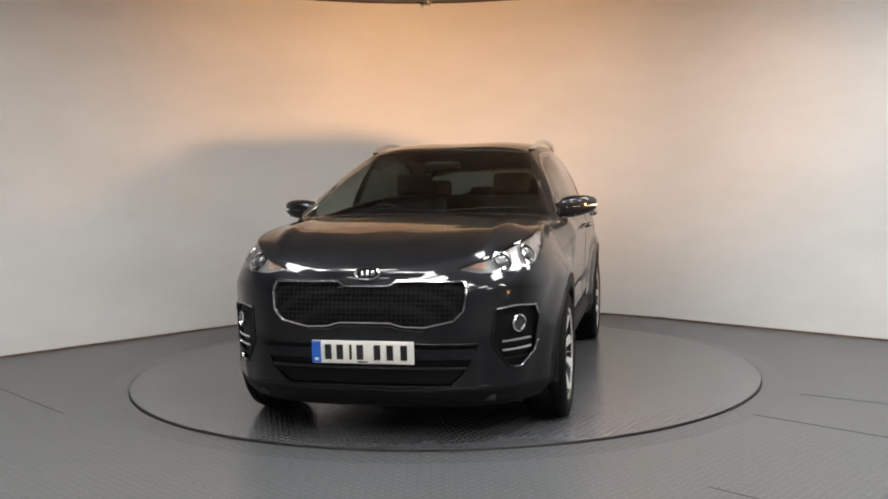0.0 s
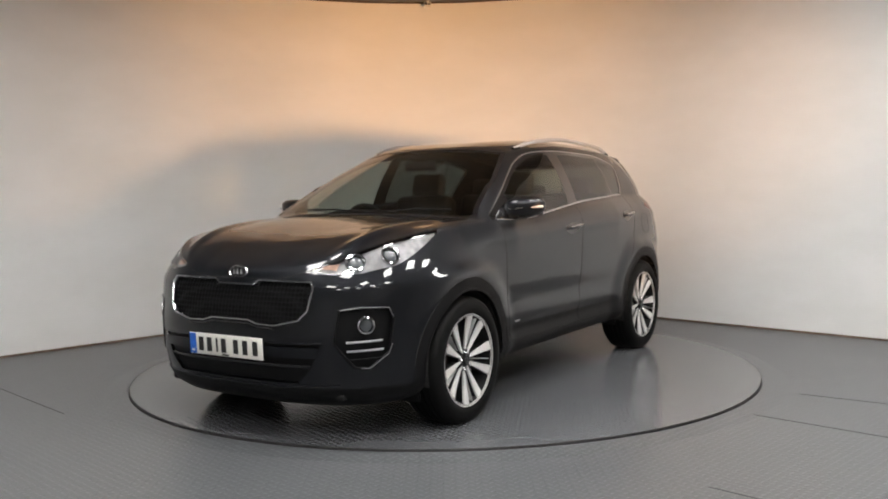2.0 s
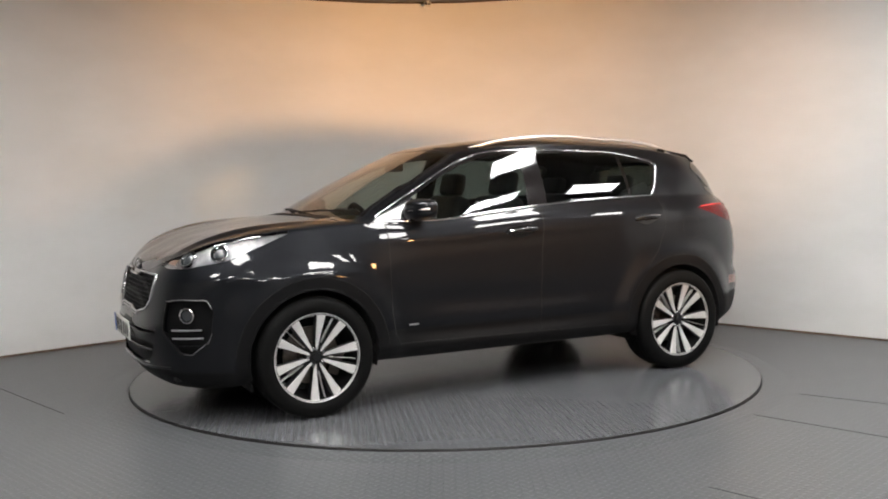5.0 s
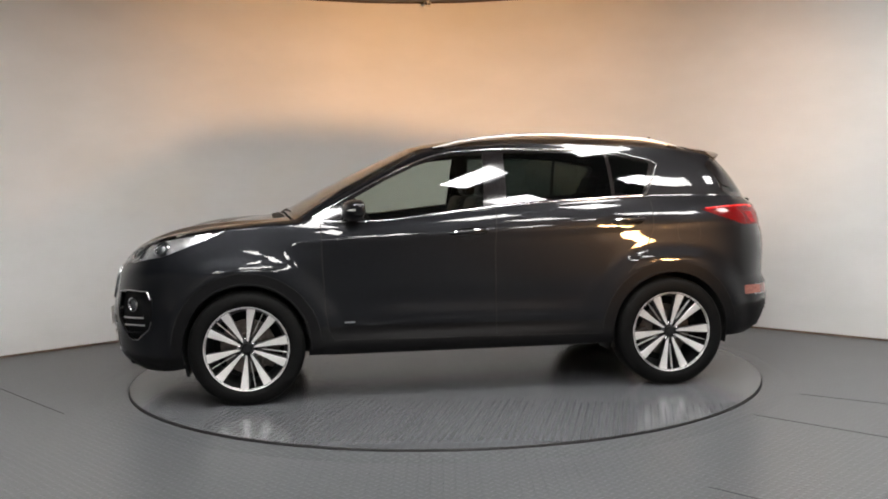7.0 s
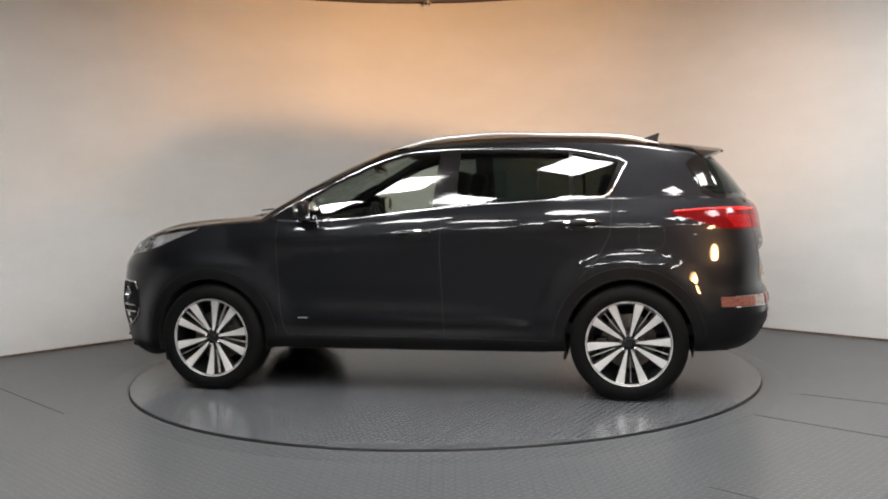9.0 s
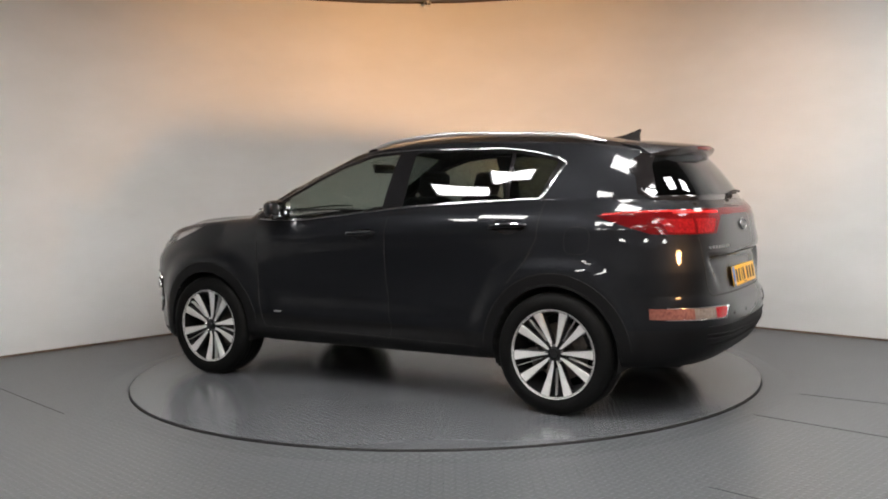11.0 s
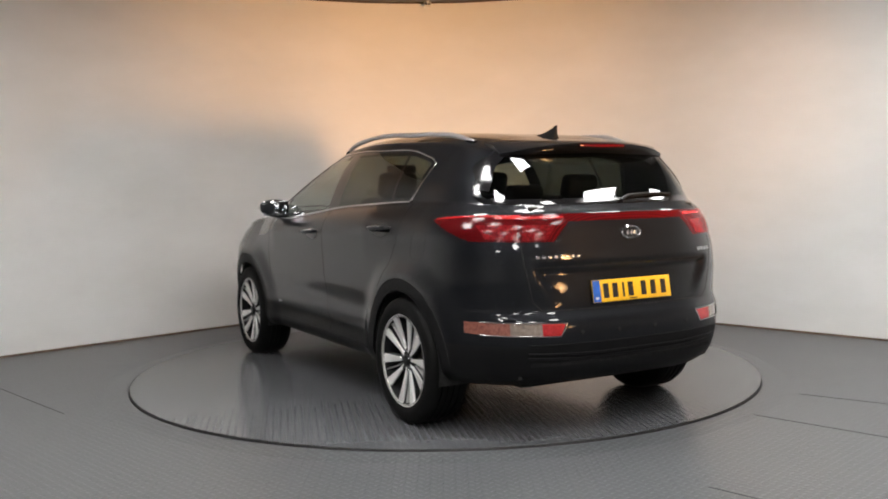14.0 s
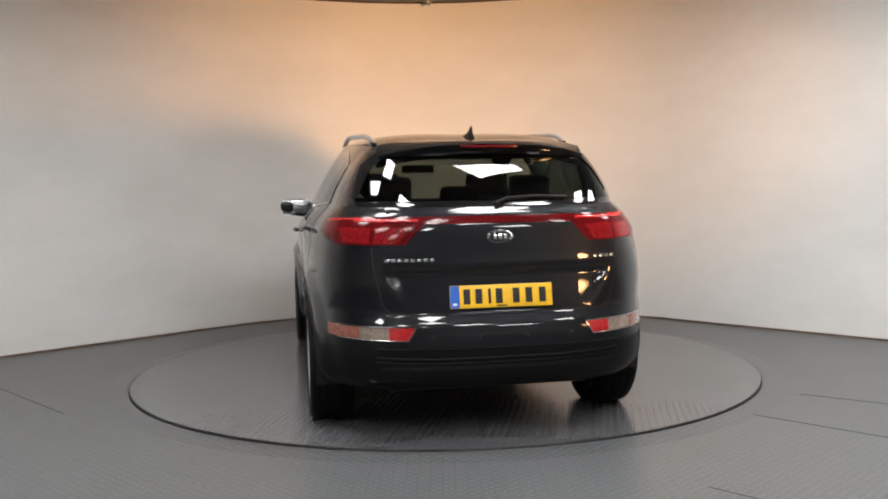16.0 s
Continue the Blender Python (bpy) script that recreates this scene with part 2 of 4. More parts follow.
def curve(keys):
    """A smooth monotone-friendly interpolation through (x, value) pairs."""
    keys = sorted(keys)
    xs = [k[0] for k in keys]
    ys = [k[1] for k in keys]
    n = len(xs)
    d = [(ys[i + 1] - ys[i]) / (xs[i + 1] - xs[i]) for i in range(n - 1)]
    m = [d[0]] + [0.0 if d[i - 1] * d[i] <= 0 else 2 * d[i - 1] * d[i] / (d[i - 1] + d[i]) for i in range(1, n - 1)] + [d[-1]]

    def f(x):
        if x <= xs[0]:
            return ys[0]
        if x >= xs[-1]:
            return ys[-1]
        i = max(j for j in range(n - 1) if xs[j] <= x)
        h = xs[i + 1] - xs[i]
        t = (x - xs[i]) / h
        return (ys[i] * (1 + 2 * t) * (1 - t) ** 2 + m[i] * h * t * (1 - t) ** 2 + ys[i + 1] * t * t * (3 - 2 * t) + m[i + 1] * h * t * t * (t - 1))
    return f

# ---- the room: a bay with two walls that meet in a wide curve behind the turntable ----
S2 = math.sqrt(0.5)
NEAR = -6.6


def wall_line():
    """Plan of the back of the bay, from the near end of one wall round the curve to the near end of the other."""
    pts = []
    for k in range(12):
        d = 9.7 * (1 - k / 12)
        pts.append((-WALL_R * S2 - d * S2, WALL_R * S2 - d * S2))
    for k in range(49):
        a = radians(135 - 90 * k / 48)
        pts.append((WALL_R * math.cos(a), WALL_R * math.sin(a)))
    for k in range(1, 13):
        d = 9.7 * k / 12
        pts.append((WALL_R * S2 + d * S2, WALL_R * S2 - d * S2))
    return pts


def wall_mesh(line, z0, z1, thick, rows=8):
    bm = bmesh.new()
    n = len(line)
    outer = []
    for i, (x, y) in enumerate(line):
        a, b = line[max(i - 1, 0)], line[min(i + 1, n - 1)]
        t = Vector((b[0] - a[0], b[1] - a[1])).normalized()
        outer.append((x - t.y * thick, y + t.x * thick))
    inn = [[bm.verts.new((x, y, z0 + (z1 - z0) * r / rows)) for r in range(rows + 1)] for x, y in line]
    out = [[bm.verts.new((x, y, z0 + (z1 - z0) * r / rows)) for r in (0, rows)] for x, y in outer]
    for i in range(n - 1):
        for r in range(rows):
            bm.faces.new((inn[i][r], inn[i + 1][r], inn[i + 1][r + 1], inn[i][r + 1]))
        bm.faces.new((out[i][0], out[i][1], out[i + 1][1], out[i + 1][0]))
    bmesh.ops.recalc_face_normals(bm, faces=bm.faces)
    return bm


LINE = wall_line()
tagged(part("wall_north", wall_mesh(LINE, FLOOR, CEIL, 0.15), WALL, None, soft_angle=None), "smooth white painted wall curving round the turntable bay", "wall", kind="structure")
# Unseen walls, assumed; their pale colour is tuned to bounce light into the bay.
low = [LINE[-1], (0.0, LINE[-1][1] - (LINE[-1][0])), LINE[0]]
tagged(part("wall_south", wall_mesh([(x, y) for x, y in low], FLOOR, CEIL, 0.15), plain("pale_bounce_wall", (0.74, 0.735, 0.72), 0.7, vary=0.15, scale=3), None, soft_angle=None),
       "plain pale walls, assumed, closing the bay behind the viewer", "wall", kind="structure")

trim_line = [(x * (1 - 0.006 / max(math.hypot(x, y), 0.1)), y * (1 - 0.006 / max(math.hypot(x, y), 0.1))) for x, y in LINE]
tagged(part("baseboard", wall_mesh(trim_line, FLOOR, FLOOR + 0.018, 0.006, 1), plain("dirty_wall_foot", (0.16, 0.11, 0.075), 0.7, vary=0.4, scale=9), None, soft_angle=None),
       "thin dirty sealed joint between wall and floor", "baseboard", kind="structure")


def flat_sheet(z, up, size=14.0):
    bm = bmesh.new()
    vs = [bm.verts.new((sx * size, sy * size - 2, z)) for sx, sy in ((-1, -1), (1, -1), (1, 1), (-1, 1))]
    f = bm.faces.new(vs if up else vs[::-1])
    return bm


floor = tagged(part("floor", flat_sheet(FLOOR, True), FLOOR_M, None, soft_angle=None), "grey painted steel tread-plate floor, worn and dusty", "floor", kind="structure")
tagged(part("ceiling", flat_sheet(CEIL, False), CEILING, None, soft_angle=None), "plain grey flat ceiling over the bay", "ceiling", kind="structure")


def seam(a, b, w=0.004):
    d = (Vector(b) - Vector(a))
    ln = d.length
    m = Matrix.Translation(((a[0] + b[0]) / 2, (a[1] + b[1]) / 2, FLOOR + 0.0015)) @ Matrix.Rotation(math.atan2(d.y, d.x), 4, "Z")
    return part("floor_joint", box((ln, w, 0.003), m), SEAM_M, floor)


SEAMS = [((2.19, -1.05), (3.2, -1.80)), ((1.66, -1.46), (2.6, -2.40)), ((1.13, -2.77), (1.6, -3.25)), ((-3.6, 0.12), (-2.3, -1.21))]
for a_, b_ in SEAMS:
    seam(a_, b_)

# ---- turntable: a low round steel deck with a black rubber edge; it turns with the car on it ----
TABLE_R = 2.195


def build_turntable():
    base = tagged(new("turntable"), "round grey tread-plate vehicle turntable, slightly raised", "turntable")
    bm = lathe([(0, 0.0), (0.8, 0.0), (1.6, 0.0), (TABLE_R - 0.004, 0.0), (TABLE_R - 0.004, -0.024), (0, -0.024)], 160)
    bmesh.ops.rotate(bm, verts=bm.verts, cent=(0, 0, 0), matrix=Matrix.Rotation(radians(90), 3, "X"))
    part("deck", bm, TABLE_M, base, soft_angle=30)
    bm = lathe([(TABLE_R - 0.0045, -0.0005), (TABLE_R - 0.0015, -0.0005), (TABLE_R, -0.003), (TABLE_R + 0.002, -0.0245), (TABLE_R - 0.004, -0.0245)], 200)
    bmesh.ops.rotate(bm, verts=bm.verts, cent=(0, 0, 0), matrix=Matrix.Rotation(radians(90), 3, "X"))
    part("edge_strip", bm, EDGE_M, base, "black rubber edge strip", soft_angle=30)
    return base


turntable = build_turntable()
# Added ramp, no known part: thins the table's dark edge in the camera's view.
bm_ = lathe([(TABLE_R + 0.009, FLOOR), (TABLE_R + 0.009, -0.012), (TABLE_R + 0.012, -0.011), (TABLE_R + 0.03, -0.013), (TABLE_R + 0.16, FLOOR + 0.0005)], 200)
bmesh.ops.rotate(bm_, verts=bm_.verts, cent=(0, 0, 0), matrix=Matrix.Rotation(radians(90), 3, "X"))
part("edge_cover_ring", bm_, FLOOR_M, floor, "added low ramp hiding part of the turntable's edge", soft_angle=30)

# ---- ceiling lights and the small unit under the ceiling ----


def build_panel():
    base = tagged(new("ceiling_light"), "square white LED ceiling panel, switched on", "ceiling light", group="ceiling panels")
    bm = bmesh.new()
    for sx, sy, lx, ly in ((0, 0.305, 0.63, 0.02), (0, -0.305, 0.63, 0.02), (0.305, 0, 0.02, 0.59), (-0.305, 0, 0.02, 0.59)):
        add_box(bm, (lx, ly, 0.03), Matrix.Translation((sx, sy, -0.015)))
    part("frame", bm, WHITE_METAL, base)
    part("diffuser", box((0.588, 0.588, 0.012), Matrix.Translation((0, 0, -0.014))), PANEL, base, "glowing white diffuser")
    return base


def uv(u, v):
    return ((v - u) * S2, (u + v) * S2)


panel = build_panel()
# Panels with u + v below -6 are unseen, added to brighten the lower walls.
PANELS = [(-5.35, -1.2), (-1.75, -4.8), (-3.55, -3.0), (-5.35, -3.0), (-3.55, -4.8), (-1.75, 0.6), (-3.55, 1.95), (-3.55, 0.6), (-3.55, -1.2), (0.05, -3.0), (-1.75, -3.0),
          (-5.35, -4.8), (-7.15, -3.0), (-3.55, -6.6), (-1.9, -0.93), (-0.6, -2.2)]
for i, (u_, v_) in enumerate(PANELS):
    x_, y_ = uv(u_, v_)
    m_ = pose(x_, y_, CEIL, 0, 0, 45)
    if i == 0:
        panel.matrix_basis = m_
    else:
        copy_thing(panel, m_)


def build_sensor():
    base = tagged(new("ceiling_camera"), "small pale twin-lens unit hung under the ceiling", "camera unit")
    part("bracket", box((0.03, 0.03, 0.03), Matrix.Translation((0, 0, -0.005)), 0.004), WHITE_METAL, base)
    part("body", box((0.075, 0.06, 0.05), Matrix.Translation((0, 0, -0.035)), 0.012), WHITE_METAL, base)
    for sx in (-0.016, 0.016):
        bm = lathe([(0, 0.0), (0.011, 0.0), (0.011, 0.012), (0, 0.012)], 20)
        part("lens", bm, GLOSS_BLACK, base, "round black lens", at=Matrix.Translation((sx, -0.041, -0.035)))
    base.matrix_basis = pose(-0.11, 3.02, CEIL - 0.005)
    return base


build_sensor()
rail_pts = [(3.085 * math.cos(radians(a)), 3.085 * math.sin(radians(a)), CEIL - 0.008) for a in range(45, 136, 3)]
tagged(part("trim", tube(rail_pts, 0.009, 8), BROWN_RAIL, None), "thin dark rail along the top of the curved wall", "trim", kind="structure")


# Form assumed: only the warm source's place follows from the car's wall shadow.
def build_work_lamp():
    base = tagged(new("work_lamp"), "assumed warm work lamp on a short tripod, out of view", "work lamp")
    d = (Vector((-0.5, 3.0, 1.95)) - WARM_AT).normalized()
    for aim, _ in WARM_AIMS:
        at = WARM_AT + Vector((0.12 * aim[0], 0, 0))
        way = (Vector(aim) - at).normalized()
        part("housing", box((0.14, 0.14, 0.08), look(at - way * 0.25, at), 0.015), PLASTIC, base)
        part("lamp_lens", box((0.11, 0.11, 0.006), look(at - way * 0.20, at)), glow("warm_lamp_glass", (1.0, 0.62, 0.3), 6.0), base, "glowing warm glass")
    top = WARM_AT - d * 0.25 - Vector((0, 0, 0.02))
    part("crossbar", tube([top + Vector((-0.32, 0, -0.04)), top + Vector((0.2, 0, -0.04))], 0.014), PLASTIC, base)
    part("pole", tube([top, (top.x, top.y, FLOOR + 0.35)], 0.014), PLASTIC, base)
    for k in range(3):
        a = radians(120 * k + 40)
        part("leg", tube([(top.x, top.y, FLOOR + 0.5), (top.x + 0.35 * math.cos(a), top.y + 0.35 * math.sin(a), FLOOR + 0.01)], 0.01), PLASTIC, base)
    return base


build_work_lamp()

# ---- the car: x forward, y to its left, z up, zero under the middle of the wheelbase ----
WB = 1.335
XC, XR = 1.245, -1.27
NF, NS1, NS2, ROWS = 26, 30, 84, 44
TH_F, TH_R = radians(48), radians(50)

FRONT_X = curve([(0, 2.08), (0.06, 2.14), (0.14, 2.185), (0.3, 2.212), (0.5, 2.224), (0.65, 2.210), (0.8, 2.192), (0.92, 2.168), (1.0, 2.138)])
REAR_X = curve([(0, -2.075), (0.05, -2.135), (0.12, -2.175), (0.22, -2.203), (0.3, -2.210), (0.365, -2.200), (0.4, -2.182), (0.425, -2.168), (0.5, -2.168), (0.6, -2.172), (0.7, -2.172), (0.8, -2.160), (0.9, -2.146), (0.96, -2.126), (1, -2.080)])
WIDTH = curve([(0, 0.845), (0.04, 0.872), (0.09, 0.886), (0.15, 0.888), (0.24, 0.889), (0.36, 0.894), (0.5, 0.902), (0.62, 0.907), (0.74, 0.913), (0.84, 0.914), (0.90, 0.908), (0.95, 0.893), (1.0, 0.860)])
SHOULDER = curve([(2.128, 0.848), (2.10, 0.880), (2.035, 0.925), (1.94, 0.976), (1.8, 1.020), (1.6, 1.050), (1.335, 1.075), (1.1, 1.088), (0.9, 1.098), (0.72, 1.092), (0.5, 1.095), (0.3, 1.112), (0, 1.142), (-0.4, 1.178), (-0.8, 1.197), (-1.2, 1.212), (-1.6, 1.212), (-2.0, 1.196), (-2.12, 1.19)])
BOTTOM = curve([(2.2, 0.190), (1.9, 0.20), (1.5, 0.27), (0.8, 0.285), (-0.8, 0.285), (-1.5, 0.30), (-1.9, 0.29), (-2.2, 0.285)])
N_F, N_R = 3.2, 3.6


def plan(c, v):
    """Point of the lower body at column c = (kind, parameter) and relative height v."""
    kind, p = c
    w = WIDTH(v)
    if kind == "front":
        x = XC + (FRONT_X(v) - XC) * max(math.cos(p), 0) ** (2 / N_F)
        y = w * max(math.sin(p), 0) ** (2 / N_F)
    elif kind == "rear":
        x = XR + (REAR_X(v) - XR) * max(math.cos(p), 0) ** (2 / N_R)
        y = w * max(math.sin(p), 0) ** (2 / N_R)
    else:
        x, y = p, w
    return x, y


COLS = [("front", TH_F * k / NF) for k in range(NF)]
k1 = int(NS1 * 0.68)
COLS += [("front", TH_F + (math.pi / 2 - TH_F) * k / k1) for k in range(k1)]
COLS += [("side", XC + (0.98 - XC) * k / (NS1 - k1)) for k in range(NS1 - k1)]
k2 = int(NS2 * 0.78)
COLS += [("side", 0.98 + (XR - 0.98) * k / k2) for k in range(k2)]
COLS += [("rear", math.pi / 2 + (TH_R - math.pi / 2) * k / (NS2 - k2)) for k in range(NS2 - k2)]
COLS += [("rear", TH_R * (1 - k / NF)) for k in range(NF + 1)]


def body_point(c, v):
    xs, _ = plan(c, 1.0)
    z0, z1 = BOTTOM(xs), SHOULDER(xs)
    z = z0 + (z1 - z0) * v
    x, y = plan(c, v)
    for wx in (WB, -WB):
        r = math.hypot(x - wx, z - 0.36)
        k = min(1.0, max(0.0, (0.60 - r) / 0.15))
        flare = 0.028 * k * k * (3 - 2 * k) * (1 if z < 0.82 else math.exp(-((z - 0.82) / 0.07) ** 2))
        y += flare * min(1.0, max(0.0, (y - 0.6) / 0.25))
    # the wings and haunches round over towards the bonnet and the tail
    s = min(1.0, max(0.0, (z - 0.80) / max(0.05, z1 - 0.80)))
    if x > 0.75:
        y += (max(0.0, 0.914 - WIDTH(v)) if v > 0.84 else 0.0) * min(1.0, (x - 0.75) / 0.5) * min(1.0, y / 0.6)
        y -= 0.119 * s ** 1.35 * min(1.0, (x - 0.75) / 0.5) * min(1.0, y / 0.6)
    elif x < -0.85:
        k = min(1.0, (-x - 0.85) / 0.5) * min(1.0, y / 0.6)
        y += (max(0.0, 0.914 - WIDTH(v)) if v > 0.84 else 0.0) * k
        y -= 0.084 * s ** 1.35 * k
    # shoulder: the glass sits further in towards the tail
    if x < 0.4 and v > 0.86:
        y -= 0.062 * ((v - 0.86) / 0.14) ** 1.4 * min(1.0, (0.4 - x) / 1.5) * min(1.0, y / 0.6)
    # crease through the door handles and a scooped lower door
    if c[0] == "side" or abs(x) < 1.9:
        zc = 0.985 + 0.055 * (0.9 - x) / 2.2
        y += 0.006 * math.exp(-((z - zc) / 0.022) ** 2) * (1 if x < 0.9 else max(0, 1 - (x - 0.9) / 0.25))
        y -= 0.026 * math.exp(-((z - 0.425) / 0.05) ** 2) * math.exp(-(x / 0.80) ** 4)
        y -= 0.013 * math.exp(-((z - 0.60 - 0.02 * x) / 0.075) ** 2) * math.exp(-(x / 0.78) ** 4)
    # the number plate sits in a hollow of the tailgate, deepest under its upper lip
    if x < -1.9 and 0.68 < z < 0.895:
        deep = min(1.0, (0.895 - z) / 0.028) * max(0.0, (z - 0.68) / 0.187)
        k = min(1.0, max(0.0, (0.60 - 0.12 * (0.895 - z) / 0.2 - y) / 0.05))
        x += 0.036 * deep * k * k * (3 - 2 * k)
    return Vector((x, y, z))


A = [[body_point(c, (r / ROWS)) for r in range(ROWS + 1)] for c in COLS]
SH = [col[-1] for col in A]
i1, i2, i3 = NF, NF + NS1, NF + NS1 + NS2


def spline(pts, n):
    """n + 1 points along a Catmull-Rom curve through pts."""
    p = [Vector(q) for q in pts]
    p = [p[0] * 2 - p[1]] + p + [p[-1] * 2 - p[-2]]
    m = len(p) - 3
    out = []
    for k in range(n + 1):
        s = k / n * m
        i = min(int(s), m - 1)
        t = s - i
        a, b, c, d = p[i], p[i + 1], p[i + 2], p[i + 3]
        out.append(0.5 * ((2 * b) + (c - a) * t + (2 * a - 5 * b + 4 * c - d) * t * t + (3 * b - a - 3 * c + d) * t ** 3))
    return out


def coons(c0, c1, d0, d1):
    """A patch between c0 and c1 (running across) and d0 and d1 (running along)."""
    m, n = len(c0) - 1, len(d0) - 1
    g = []
    for i in range(n + 1):
        s = i / n
        row = []
        for j in range(m + 1):
            t = j / m
            row.append(c0[j] * (1 - s) + c1[j] * s + d0[i] * (1 - t) + d1[i] * t
                       - (c0[0] * (1 - s) * (1 - t) + c0[m] * (1 - s) * t + c1[0] * s * (1 - t) + c1[m] * s * t))
        g.append(row)
    return g


# bonnet
hood_front = SH[:i1 + 1]
hood_side = SH[i1:i2 + 1]
cowl_end = hood_side[-1]
cowl = spline([(1.14, 0, 1.143), (1.12, 0.30, 1.140), (1.08, 0.56, 1.130), (1.03, 0.76, 1.112), tuple(cowl_end)], NF)
hood_mid = spline([tuple(hood_front[0]), (2.126, 0, 0.882), (2.064, 0, 0.922), (1.97, 0, 0.968), (1.85, 0, 1.018), (1.65, 0, 1.065), (1.40, 0, 1.108), tuple(cowl[0])], NS1)
HOOD = coons(hood_front, cowl, hood_mid, hood_side)
for i, row in enumerate(HOOD):
    for j, q in enumerate(row):
        s, t = i / NS1, j / NF
        env = math.sin(math.pi * s) ** 1.3 if 0 < s < 1 else 0
        row[j] = q + Vector((0, 0, env * (0.030 * math.sin(math.pi * t) + 0.017 * math.exp(-((t - 0.60) / 0.065) ** 2))))

# roof
ROOF_SIDE = spline([(0.21, 0.565, 1.526), (-0.05, 0.607, 1.553), (-0.45, 0.625, 1.572), (-0.9, 0.608, 1.562), (-1.3, 0.598, 1.540), (-1.55, 0.582, 1.510), (-1.72, 0.562, 1.482)], NS2)
roof_front = spline([(0.27, 0, 1.568), (0.262, 0.28, 1.562), (0.235, 0.46, 1.546), (0.21, 0.565, 1.526)], NF)
roof_rear = spline([(-1.835, 0, 1.506), (-1.82, 0.25, 1.502), (-1.79, 0.46, 1.492), (-1.72, 0.562, 1.482)], NF)
roof_mid = spline([(0.27, 0, 1.568), (0.0, 0, 1.602), (-0.45, 0, 1.626), (-0.9, 0, 1.622), (-1.35, 0, 1.588), (-1.835, 0, 1.506)], NS2)
ROOF = coons(roof_front, roof_rear, roof_mid, ROOF_SIDE)
for i, row in enumerate(ROOF):
    for j, q in enumerate(row):
        s, t = i / NS2, j / NF
        row[j] = q + Vector((0, 0, 0.020 * math.sin(math.pi * t) * math.sin(math.pi * s) ** 0.5))

# greenhouse ring
ring_low = cowl + SH[i2 + 1:]
ring_top = roof_front + ROOF_SIDE[1:] + roof_rear[::-1][1:]
G_ROWS = 22
GREEN = []
nring = len(ring_low)
for k in range(nring):
    a, b = ring_low[k], ring_top[k]
    mid = (a + b) / 2
    out_dir = Vector((0, 1, 0)) if NF <= k <= NF + NS2 else Vector((1 if k < NF else -1, 0, 0))
    out_dir = (out_dir + Vector((mid.x * 0.1, mid.y * 0.3, 0.35))).normalized()
    col = []
    for r in range(G_ROWS + 1):
        t = r / G_ROWS
        col.append(a.lerp(b, t) + out_dir * ((0.030 if k < NF - 3 else 0.020) * 4 * t * (1 - t)))
    GREEN.append(col)

G_LOW, G_HOOD, G_GREEN, G_ROOF = 1, 2, 3, 4


def make_shell():
    bm = bmesh.new()
    lay = bm.faces.layers.int.new("group")

    def grid(g, group):
        vs = {}
        for sy in (1, -1):
            rows = [[bm.verts.new((q.x, q.y * sy, q.z)) for q in row] for row in g]
            for i in range(len(rows) - 1):
                for j in range(len(rows[0]) - 1):
                    quad = (rows[i][j], rows[i + 1][j], rows[i + 1][j + 1], rows[i][j + 1])
                    f = bm.faces.new(quad if sy == 1 else quad[::-1])
                    f[lay] = group
    grid(A, G_LOW)
    grid([r[::-1] for r in HOOD], G_HOOD)
    grid(GREEN, G_GREEN)
    grid([r[::-1] for r in ROOF], G_ROOF)
    bmesh.ops.remove_doubles(bm, verts=bm.verts, dist=0.0012)
    bmesh.ops.recalc_face_normals(bm, faces=bm.faces)
    f = max(bm.faces, key=lambda q: q.calc_center_median().z)
    if f.normal.z < 0:
        bmesh.ops.reverse_faces(bm, faces=bm.faces)
    return bm, lay


shell, LAY = make_shell()
BVH = BVHTree.FromBMesh(shell)


def poly_planes(pts, view, sy=1):
    """Planes round a convex outline given in (x, z) for 'side' or (y, z) for 'front' and 'rear'."""
    c = (sum(p[0] for p in pts) / len(pts), sum(p[1] for p in pts) / len(pts))
    out = []
    for (a, b), (a2, b2) in zip(pts, pts[1:] + pts[:1]):
        nx, nz = b2 - b, -(a2 - a)
        if nx * (a - c[0]) + nz * (b - c[1]) < 0:
            nx, nz = -nx, -nz
        if view == "side":
            out.append((Vector((a, 0, b)), Vector((nx, 0, nz)).normalized()))
        else:
            out.append((Vector((0, a * sy, b)), Vector((0, nx * sy, nz)).normalized()))
    return out


def cut(planes, source, target, where):
    """Gives the faces of the source groups within all planes to the target group, splitting along the planes."""
    cand = [f for f in shell.faces if f[LAY] in source and where(f.calc_center_median())]
    for co, no in planes:
        keep = []
        split = []
        for f in cand:
            ds = [(v.co - co).dot(no) for v in f.verts]
            if max(ds) <= 1e-5:
                keep.append(f)
            elif min(ds) < -1e-5:
                split.append(f)
        if split:
            geom = split + list({e for f in split for e in f.edges}) + list({v for f in split for v in f.verts})
            r = bmesh.ops.bisect_plane(shell, geom=geom, dist=1e-5, plane_co=co, plane_no=no)
            for f in r["geom"]:
                if isinstance(f, bmesh.types.BMFace) and (f.calc_center_median() - co).dot(no) < 0:
                    keep.append(f)
        cand = keep
    for f in cand:
        f[LAY] = target
    return cand


def circle(cx, cz, r, n=40):
    return [(cx + r * math.cos(2 * math.pi * k / n), cz + r * math.sin(2 * math.pi * k / n)) for k in range(n)]


